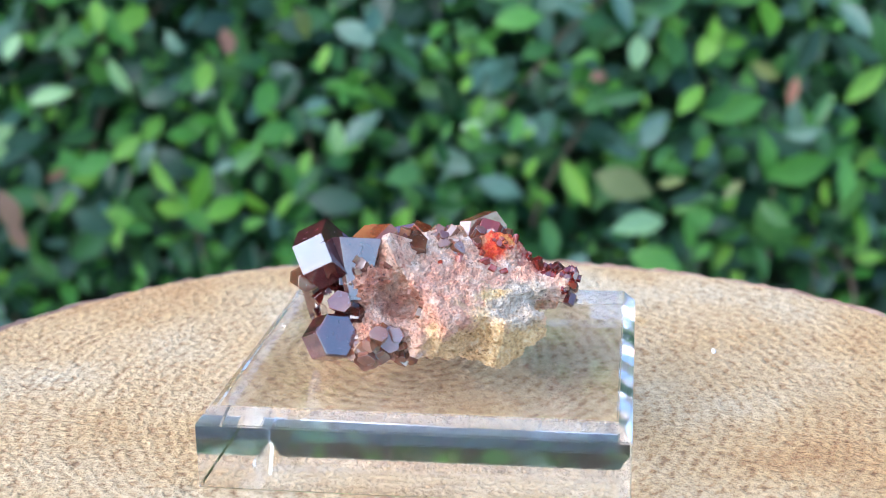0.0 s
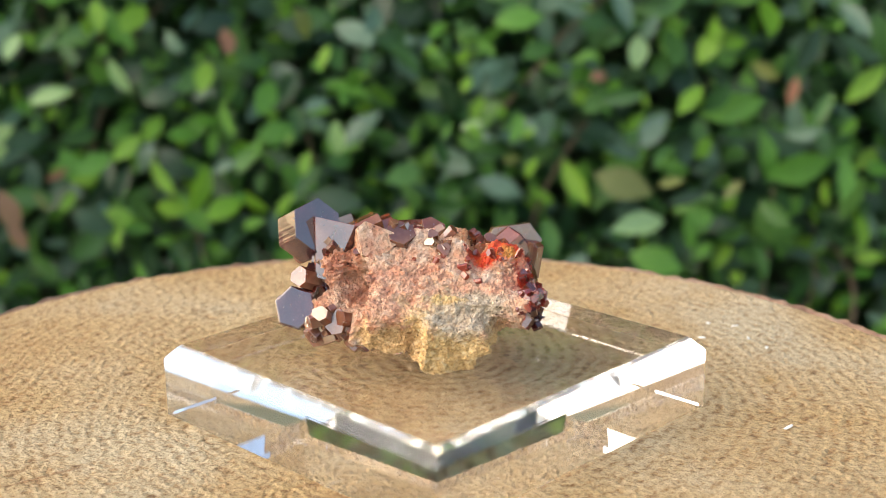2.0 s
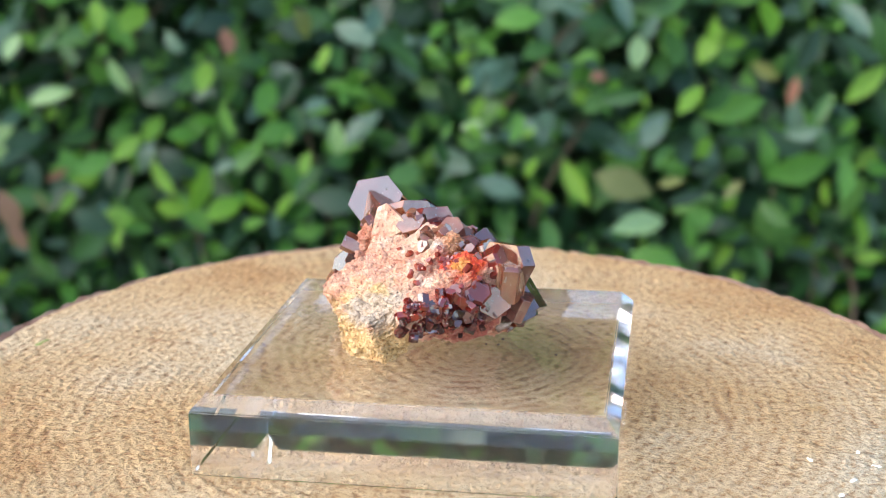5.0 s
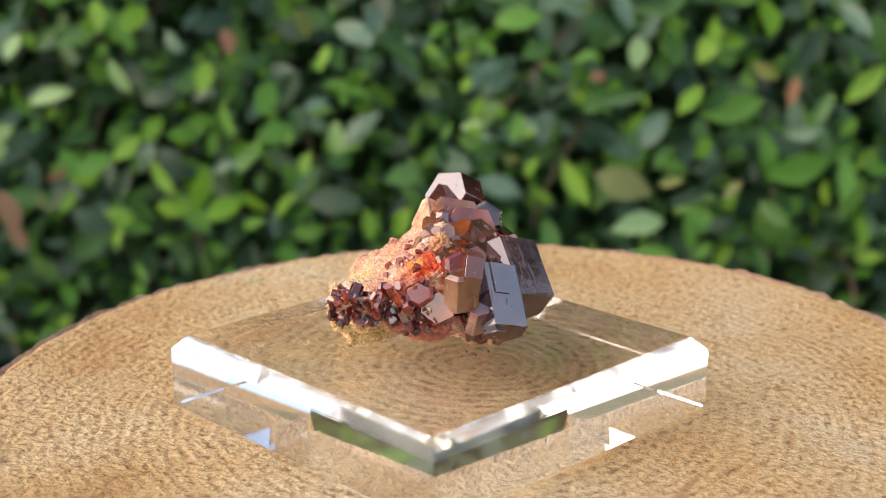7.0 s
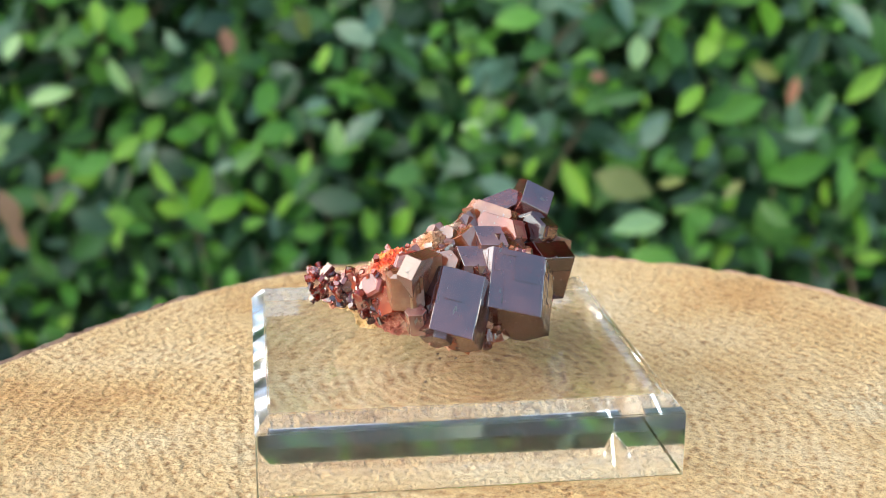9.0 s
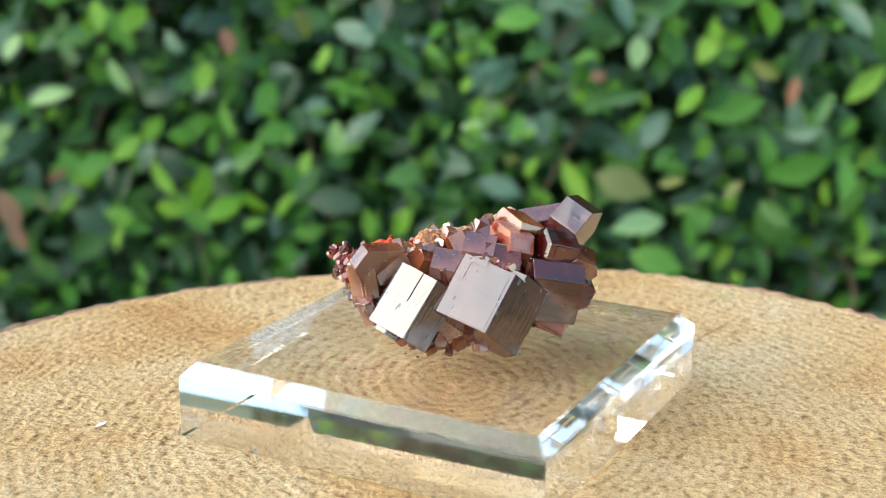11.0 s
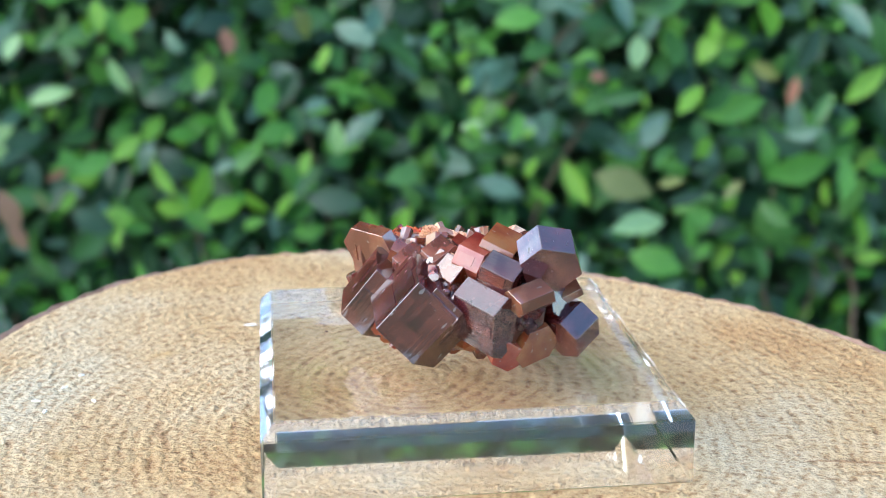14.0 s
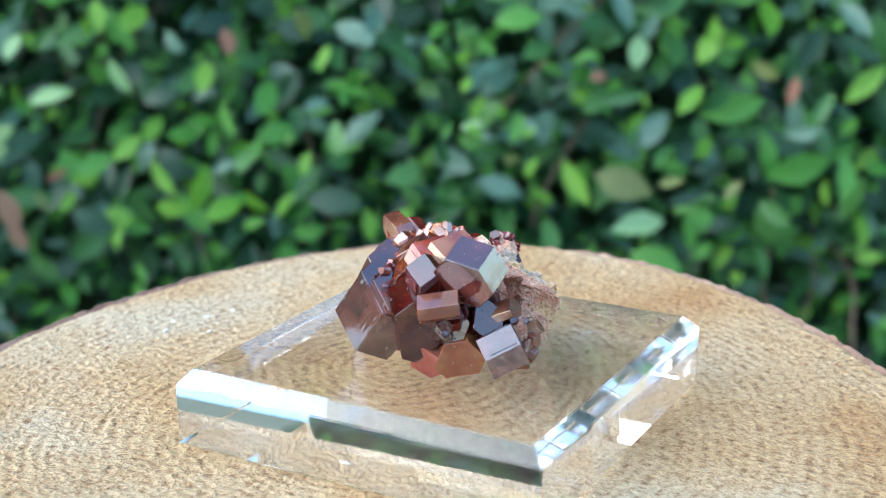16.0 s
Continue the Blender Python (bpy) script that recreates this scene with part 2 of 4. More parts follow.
def wood_slice():
    slice_ob = new("wood_slice")
    na, nr = 1000, 210
    verts, faces = [(0.0, 0.0, 0.0)], []
    rims = [rim_radius(2 * math.pi * j / na) for j in range(na)]
    for i in range(1, nr + 1):
        s = (i / nr) ** 0.8
        for j in range(na):
            a = 2 * math.pi * j / na
            x, y = rims[j] * s * math.cos(a), rims[j] * s * math.sin(a)
            d = math.hypot(x - 0.009, y - 0.010) + 0.004 * noise.noise((x * 30, y * 30, 0))
            z = 0.00003 * math.sin(d * 2700)
            z += 0.00008 * noise.noise((x * 480, y * 480, 1)) + 0.00026 * noise.noise((x * 1000, y * 1000, 5))
            z += 0.0004 * noise.noise((x * 40, y * 40, 7))
            inner = max(abs(x + 0.0015), abs(y)) < 0.034
            z = min(z - 0.0004, -0.0001) if inner else z - 0.0002
            z -= 0.0012 * max(0.0, (s - 0.97) / 0.03) ** 2
            verts.append((x, y, z))
    for j in range(na):
        faces.append((0, 1 + j, 1 + (j + 1) % na))
    for i in range(nr - 1):
        for j in range(na):
            a, b = 1 + i * na + j, 1 + i * na + (j + 1) % na
            faces.append((a, a + na, b + na, b))
    me = bpy.data.meshes.new("cut_face")
    me.from_pydata(verts, [], faces)
    me.materials.append(WOOD)
    me.shade_smooth()
    top = new("cut_face", me)
    top.parent = slice_ob
    tagged(top, "rough sawn pale end grain with growth rings")
    # the bark ring and the underside
    verts, faces = [], []
    rows = [(0.0, -0.0016), (0.0012, -0.0009), (0.0021, -0.0020), (0.0026, -0.008), (0.0022, -0.016), (0.0020, -0.028), (0.0, -0.030)]
    for k, (out, z) in enumerate(rows):
        for j in range(na):
            a = 2 * math.pi * j / na
            r = rims[j] + out + 0.0006 * noise.noise((40 * math.cos(a), 40 * math.sin(a), z * 200)) * (k > 0)
            verts.append((r * math.cos(a), r * math.sin(a), z + 0.0006 * noise.noise((30 * math.cos(a), 30 * math.sin(a), 2)) * (k == 1)))
    n = len(rows)
    for k in range(n - 1):
        for j in range(na):
            b = (j + 1) % na
            faces.append((k * na + j, (k + 1) * na + j, (k + 1) * na + b, k * na + b))
    faces.append(tuple((n - 1) * na + j for j in range(na))[::-1])
    me = bpy.data.meshes.new("bark")
    me.from_pydata(verts, [], faces)
    me.materials.append(BARK)
    bark = new("bark", me)
    bark.parent = slice_ob
    tagged(bark, "thin reddish brown bark edge")
    return tagged(slice_ob, "round pale wood slice with a rough sawn top and thin bark", "wood slice")


WOOD_SLICE = wood_slice()

# ---------------------------------------------------------------- acrylic base


def acrylic_base():
    inset, drop = 0.00207, 0.0023
    bm = bmesh.new()
    rings = []
    h, e = BASE_W / 2, 0.00025
    for s, z in ((h - e, 0.0), (h, e), (h, BASE_T - drop), (h - inset, BASE_T)):
        rings.append([bm.verts.new((sx * s, sy * s, z)) for sx, sy in ((-1, -1), (1, -1), (1, 1), (-1, 1))])
    for a, b in zip(rings, rings[1:]):
        for i in range(4):
            bm.faces.new((a[i], a[(i + 1) % 4], b[(i + 1) % 4], b[i]))
    bm.faces.new(rings[0][::-1])
    bm.faces.new(rings[-1])
    edges = [ed for ed in bm.edges if abs(ed.verts[0].co.z - ed.verts[1].co.z) > 1e-3 or ed.verts[0].co.z > 0.005]
    bmesh.ops.bevel(bm, geom=edges, offset=0.00016, segments=2, affect="EDGES")
    bmesh.ops.translate(bm, verts=bm.verts, vec=(BASE_X, BASE_Y, 0.0002))
    for f in bm.faces:
        f.material_index = 1 if f.normal.z < -0.9 else 0
    ob = link_mesh("display_base", bm, (ACRYLIC, SCUFFED))
    ob.visible_shadow = False
    return tagged(ob, "clear square acrylic display base with sloping polished edges on wood", "display base")


DISPLAY_BASE = acrylic_base()

# ---------------------------------------------------------------- specimen
from mathutils.bvhtree import BVHTree

FACING = pose(0, 0, 0, 0, 0, -41.9)  # the specimen is laid out as it stands 2.2 s into its turn


def rock_material():
    m, nodes, links, p = nodes_of("iron_stained_rock")
    co = nodes.new("ShaderNodeTexCoord").outputs["Object"]
    fine = tex(nodes, links, "ShaderNodeTexNoise", co, 1100, Detail=8, Roughness=0.75)
    coarse = tex(nodes, links, "ShaderNodeTexNoise", co, 190, Detail=5, Roughness=0.65)
    grit = tex(nodes, links, "ShaderNodeTexVoronoi", co, 750)
    base = ramp(nodes, [(0.32, (0.44, 0.15, 0.08)), (0.41, (0.74, 0.36, 0.22)), (0.53, (0.83, 0.54, 0.37)), (0.66, (0.93, 0.80, 0.66))])
    links.new(coarse.outputs["Fac"], base.inputs[0])
    speck = ramp(nodes, [(0.34, (0.22, 0.13, 0.09)), (0.42, (1, 1, 1)), (0.64, (1.28, 1.25, 1.2))])
    links.new(fine.outputs["Fac"], speck.inputs[0])
    c = mix(nodes, links, base.outputs[0], speck.outputs[0], 0.9, "MULTIPLY")
    flecks = ramp(nodes, [(0.0, (0.90, 0.84, 0.78)), (0.28, (0.66, 0.20, 0.12)), (0.6, (0.80, 0.58, 0.46)), (1.0, (0.52, 0.16, 0.11))])
    links.new(grit.outputs["Color"], flecks.inputs[0])
    c = mix(nodes, links, c, flecks.outputs[0], 0.35)
    # sugary grains, their sparkle painted into the base colour as lighter cells
    sugar = tex(nodes, links, "ShaderNodeTexVoronoi", co, 1900)
    glint = ramp(nodes, [(0.0, (0.45, 0.30, 0.22)), (0.45, (1, 1, 1)), (0.8, (1.1, 1.1, 1.1)), (1.0, (1.7, 1.65, 1.6))])
    links.new(sugar.outputs["Color"], glint.inputs[0])
    c = mix(nodes, links, c, glint.outputs[0], 0.6, "MULTIPLY")
    edge = tex(nodes, links, "ShaderNodeTexNoise", co, 260, Detail=5, Roughness=0.7)

    def stain(c, centre, radius, colours, squash=(1, 1, 1)):
        d = nodes.new("ShaderNodeVectorMath")
        d.operation = "SUBTRACT"
        links.new(co, d.inputs[0])
        d.inputs[1].default_value = [v / 1000 for v in centre]
        s = nodes.new("ShaderNodeVectorMath")
        s.operation = "MULTIPLY"
        links.new(d.outputs[0], s.inputs[0])
        s.inputs[1].default_value = squash
        le = nodes.new("ShaderNodeVectorMath")
        le.operation = "LENGTH"
        links.new(s.outputs[0], le.inputs[0])
        far = math_node(nodes, links, "DIVIDE", le.outputs["Value"], radius / 1000)
        far = math_node(nodes, links, "ADD", far, math_node(nodes, links, "MULTIPLY", edge.outputs["Fac"], 1.6))
        k = ramp(nodes, [(0.78, (1, 1, 1)), (0.97, (0, 0, 0))])
        links.new(math_node(nodes, links, "MULTIPLY", far, 0.5), k.inputs[0])
        tint = ramp(nodes, [(0.35, colours[0]), (0.5, colours[1]), (0.68, colours[2])])
        links.new(fine.outputs["Fac"], tint.inputs[0])
        return mix(nodes, links, c, tint.outputs[0], k.outputs[0])

    c = stain(c, (14.5, -6, 20), 7.5, ((0.26, 0.03, 0.02), (0.52, 0.12, 0.07), (0.78, 0.42, 0.30)))
    c = stain(c, (0, -14, 15.5), 9, ((0.40, 0.20, 0.06), (0.96, 0.66, 0.30), (1.0, 0.88, 0.60)), (0.9, 1, 1))
    c = stain(c, (3, -16.5, 23.5), 5.6, ((0.26, 0.20, 0.14), (0.70, 0.58, 0.44), (0.90, 0.82, 0.68)), (0.8, 1, 1.2))
    c = stain(c, (-9, -12, 16.5), 5.5, ((0.32, 0.16, 0.05), (0.90, 0.58, 0.27), (1.0, 0.80, 0.50)))
    c = stain(c, (-1, -13.2, 24.6), 1.7, ((0.50, 0.28, 0.10), (0.86, 0.62, 0.28), (0.92, 0.78, 0.50)), (0.4, 1, 1))
    c = stain(c, (8.6, -3.0, 28.4), 3.9, ((0.60, 0.02, 0.004), (0.88, 0.07, 0.010), (0.94, 0.30, 0.05)), (0.75, 1, 1))
    c = stain(c, (10.2, -4.6, 28.2), 1.7, ((0.70, 0.16, 0.02), (0.92, 0.36, 0.06), (0.95, 0.56, 0.20)))
    c = stain(c, (5, 1, 29.5), 4.0, ((0.5, 0.14, 0.04), (0.74, 0.36, 0.18), (0.82, 0.54, 0.34)))
    pores = tex(nodes, links, "ShaderNodeTexVoronoi", co, 1150)
    holes = ramp(nodes, [(0.10, (0.10, 0.07, 0.05)), (0.24, (1, 1, 1))])
    links.new(math_node(nodes, links, "ADD", pores.outputs["Distance"], math_node(nodes, links, "MULTIPLY_ADD", coarse.outputs["Fac"], 0.9)), holes.inputs[0])
    holes.inputs[0].links[0].from_node.inputs[1].links[0].from_node.inputs[2].default_value = -0.36
    c = mix(nodes, links, c, holes.outputs[0], 0.85, "MULTIPLY")
    c = mix(nodes, links, c, (0.78, 0.72, 0.67), 1.0, "MULTIPLY")
    links.new(c, p.inputs["Base Color"])
    p.inputs["Roughness"].default_value = 0.62
    p.inputs["Specular IOR Level"].default_value = 0.6
    n = bump(nodes, links, coarse.outputs["Fac"], 0.8, 0.0012, None)
    n = bump(nodes, links, fine.outputs["Fac"], 0.9, 0.0006, None, n)
    n = bump(nodes, links, grit.outputs["Distance"], 0.6, 0.0004, None, n)
    bump(nodes, links, sugar.outputs["Distance"], 0.7, 0.0003, p, n)
    return m


def crystal_material(name, dark, mid, light, rough, groove, glow, ior, clear):
    m, nodes, links, p = nodes_of(name)
    co = nodes.new("ShaderNodeTexCoord").outputs["Object"]
    rnd = nodes.new("ShaderNodeObjectInfo").outputs["Random"]
    zone = tex(nodes, links, "ShaderNodeTexNoise", co, 110, Detail=2, Roughness=0.45)
    f = math_node(nodes, links, "ADD", zone.outputs["Fac"], math_node(nodes, links, "MULTIPLY_ADD", rnd, 0.30))
    f.node.inputs[1].links[0].from_node.inputs[2].default_value = -0.15
    flaw = tex(nodes, links, "ShaderNodeTexNoise", co, 520, Detail=5, Roughness=0.7)
    f = math_node(nodes, links, "ADD", f, math_node(nodes, links, "MULTIPLY_ADD", flaw.outputs["Fac"], 0.34))
    f.node.inputs[1].links[0].from_node.inputs[2].default_value = -0.17
    r = ramp(nodes, [(0.34, dark), (0.52, mid), (0.72, light)])
    links.new(f, r.inputs[0])
    dust = tex(nodes, links, "ShaderNodeTexNoise", co, 1600, Detail=4)
    dr = ramp(nodes, [(0.62, (0, 0, 0)), (0.78, (0.15, 0.15, 0.15))])
    links.new(dust.outputs["Fac"], dr.inputs[0])
    links.new(mix(nodes, links, r.outputs[0], (0.32, 0.20, 0.15), dr.outputs[0]), p.inputs["Base Color"])
    p.inputs["IOR"].default_value = ior
    p.inputs["Roughness"].default_value = rough
    p.inputs["Transmission Weight"].default_value = clear
    p.inputs["Subsurface Weight"].default_value = glow
    p.inputs["Subsurface Radius"].default_value = (1.0, 0.30, 0.15)
    p.inputs["Subsurface Scale"].default_value = 0.002
    # dark slots where the growth is incomplete, and growth lines along the prism
    sl = nodes.new("ShaderNodeMapping")
    sl.inputs["Scale"].default_value = (1, 1, 0.3)
    links.new(co, sl.inputs["Vector"])
    slot = tex(nodes, links, "ShaderNodeTexNoise", sl.outputs[0], 1250, Detail=2, Roughness=0.5)
    cut = ramp(nodes, [(0.69, (1, 1, 1)), (0.715, (0.2, 0.15, 0.15))])
    links.new(slot.outputs["Fac"], cut.inputs[0])
    links.new(mix(nodes, links, p.inputs["Base Color"].links[0].from_socket, cut.outputs[0], 1.0, "MULTIPLY"), p.inputs["Base Color"])
    matt = ramp(nodes, [(0.69, (rough, rough, rough)), (0.715, (0.6, 0.6, 0.6))])
    links.new(slot.outputs["Fac"], matt.inputs[0])
    links.new(matt.outputs[0], p.inputs["Roughness"])
    mp = nodes.new("ShaderNodeMapping")
    mp.inputs["Scale"].default_value = (1, 1, 0.06)
    links.new(co, mp.inputs["Vector"])
    lines = tex(nodes, links, "ShaderNodeTexNoise", mp.outputs[0], 1700, Detail=4, Roughness=0.6)
    step = tex(nodes, links, "ShaderNodeTexVoronoi", co, 330)
    n = bump(nodes, links, lines.outputs["Fac"], groove, 0.0005, None)
    bump(nodes, links, step.outputs["Distance"], 0.08, 0.0004, p, n)
    return m


ROCK = rock_material()
PLUM = crystal_material("purple_brown_crystal", (0.030, 0.004, 0.007), (0.070, 0.011, 0.014), (0.17, 0.038, 0.030), 0.03, 0.05, 0.1, 2.2, 0.25)
GROOVED = crystal_material("grooved_crystal", (0.022, 0.004, 0.004), (0.042, 0.007, 0.007), (0.09, 0.022, 0.017), 0.05, 0.08, 0.05, 2.25, 0.0)
DEEP = crystal_material("deep_red_crystal", (0.034, 0.002, 0.002), (0.085, 0.006, 0.005), (0.20, 0.024, 0.014), 0.03, 0.05, 0.1, 1.85, 0.40)
ROSE = crystal_material("rosy_crystal", (0.20, 0.026, 0.018), (0.34, 0.062, 0.038), (0.44, 0.14, 0.085), 0.04, 0.03, 0.35, 1.7, 0.30)
AMBER = crystal_material("amber_crystal", (0.12, 0.018, 0.006), (0.27, 0.060, 0.020), (0.40, 0.15, 0.055), 0.035, 0.04, 0.25, 1.85, 0.40)
GLAZED = crystal_material("glazed_lilac_crystal", (0.08, 0.020, 0.018), (0.16, 0.050, 0.036), (0.28, 0.12, 0.08), 0.03, 0.05, 0.2, 2.15, 0.15)
PALE = crystal_material("tan_crystal", (0.17, 0.050, 0.026), (0.31, 0.12, 0.065), (0.43, 0.24, 0.145), 0.05, 0.06, 0.35, 2.0, 0.35)
RED = crystal_material("dark_red_crystal", (0.10, 0.005, 0.003), (0.24, 0.014, 0.007), (0.42, 0.065, 0.028), 0.035, 0.04, 0.3, 1.9, 0.45)


def basis_of(at, axis, flat):
    z = Vector(axis).normalized()
    x = Vector(flat)
    x = (x - z * x.dot(z)).normalized()
    y = z.cross(x)
    m = Matrix((x, y, z)).transposed().to_4x4()
    return FACING @ Matrix.Translation(Vector(at) / 1000) @ m


def prism_mesh(sides, low, high, chip=0.05, roof=0.0, taper=1.0):
    # a hexagonal prism cut by six planes at the given distances (mm), worn along its edges
    poly = [Vector((40, 40)), Vector((-40, 40)), Vector((-40, -40)), Vector((40, -40))]
    for k, d in enumerate(sides):
        n = Vector((math.cos(k * math.pi / 3), math.sin(k * math.pi / 3)))
        out = []
        for a, b in zip(poly, poly[1:] + poly[:1]):
            da, db = a.dot(n) - d, b.dot(n) - d
            if da <= 0:
                out.append(a)
            if da * db < 0:
                out.append(a + (b - a) * (da / (da - db)))
        poly = out
    bm = bmesh.new()

    def body(poly, low, high):
        mid = sum(poly, Vector((0, 0))) / len(poly)
        rings = []
        for z, s in ((low, taper), (high - roof, 1.0), (high, 1.0 - roof * 0.55)) if roof else ((low, taper), (high, 1.0)):
            rings.append([bm.verts.new(((mid.x + (v.x - mid.x) * s) / 1000, (mid.y + (v.y - mid.y) * s) / 1000, z / 1000)) for v in poly])
        for ra, rb in zip(rings, rings[1:]):
            for i in range(len(poly)):
                j = (i + 1) % len(poly)
                bm.faces.new((ra[i], ra[j], rb[j], rb[i]))
        bm.faces.new(rings[0][::-1])
        bm.faces.new(rings[-1])

    body(poly, low, high)
    bmesh.ops.recalc_face_normals(bm, faces=bm.faces)
    bmesh.ops.bevel(bm, geom=bm.edges[:], offset=chip / 1000, segments=1, affect="EDGES")
    return bm, poly


def growth_plates(poly, low, high, count, rng):
    # thin slabs proud of the side faces, parallel to the axis
    for k in range(count):
        i = rng.randrange(len(poly))
        a, b = poly[i], poly[(i + 1) % len(poly)]
        side = b - a
        if side.length < 1.2:
            continue
        n = Vector((side.y, -side.x)).normalized()
        if n.dot(a) < 0:
            n = -n
        u = sorted((rng.uniform(0.0, 1.0), rng.uniform(0.0, 1.0)))
        if u[1] - u[0] < 0.06:
            u[1] = u[0] + 0.10
        z0 = rng.uniform(low, high - 1.0)
        z1 = min(high + rng.uniform(-0.6, 0.25), z0 + rng.uniform(0.3, 0.9) * (high - low))
        t = rng.uniform(0.05, 0.22)
        q = [a + side * u[0] - n * 0.3, a + side * u[1] - n * 0.3, a + side * u[1] + n * t, a + side * u[0] + n * t]
        bm = bmesh.new()
        rings = [[bm.verts.new((v.x / 1000, v.y / 1000, z / 1000)) for v in q] for z in (z0, z1)]
        for i in range(4):
            bm.faces.new((rings[0][i], rings[0][(i + 1) % 4], rings[1][(i + 1) % 4], rings[1][i]))
        bm.faces.new(rings[0][::-1])
        bm.faces.new(rings[1])
        bmesh.ops.recalc_face_normals(bm, faces=bm.faces)
        yield bm


def crystal(parent, material, at, axis, flat, sides, low, high, label="", chip=0.05, steps=0, seed=1, roof=0.0, taper=1.0):
    rng = random.Random(seed)
    if max(sides) < 3.8:
        sides = [d * rng.uniform(0.80, 1.18) for d in sides]
    bm, poly = prism_mesh(sides, low, high, chip, roof, taper)
    ob = part("crystal", bm, material, parent, label)
    m = basis_of(at, axis, flat)
    lift = BASE_T + 0.0003 - min((m @ v.co).z for v in ob.data.vertices)
    ob.matrix_basis = Matrix.Translation((0, 0, max(0.0, lift))) @ m
    for plate in growth_plates(poly, low, high, steps, rng):
        part("growth_plate", plate, material, ob)
    return ob


def hollow_of(at, axis, flat, sides, low, high, faces):
    return ((FACING.inverted() @ basis_of(at, axis, flat)).inverted(), sides, low, high, faces)


# the rock stays behind the outer faces of the large prisms
HOLLOWS = (
    hollow_of((-3.5, 8.7, 19.6), (-0.59, -0.28, 0.76), (0.463, 0.653, 0.599), (7.5, 7.7, 7.0, 4.0, 3.5, 7.4), -5.2, 5.2, (0, 1, 2)),
    hollow_of((7.7, 6.6, 20.9), (-0.596, -0.154, 0.788), (0.573, 0.599, 0.55), (4.5, 5.2, 5.0, 3.5, 4.0, 5.2), -5.05, 5.4, (0, 1, 5)),
    hollow_of((-14.8, 10.3, 22.2), (-0.97, 0.17, -0.18), (-0.03, 0.65, 0.76), (4.3, 2.4, 4.6, 4.2, 4.8, 5.0), -4.5, 4.0, (0, 1)),
)


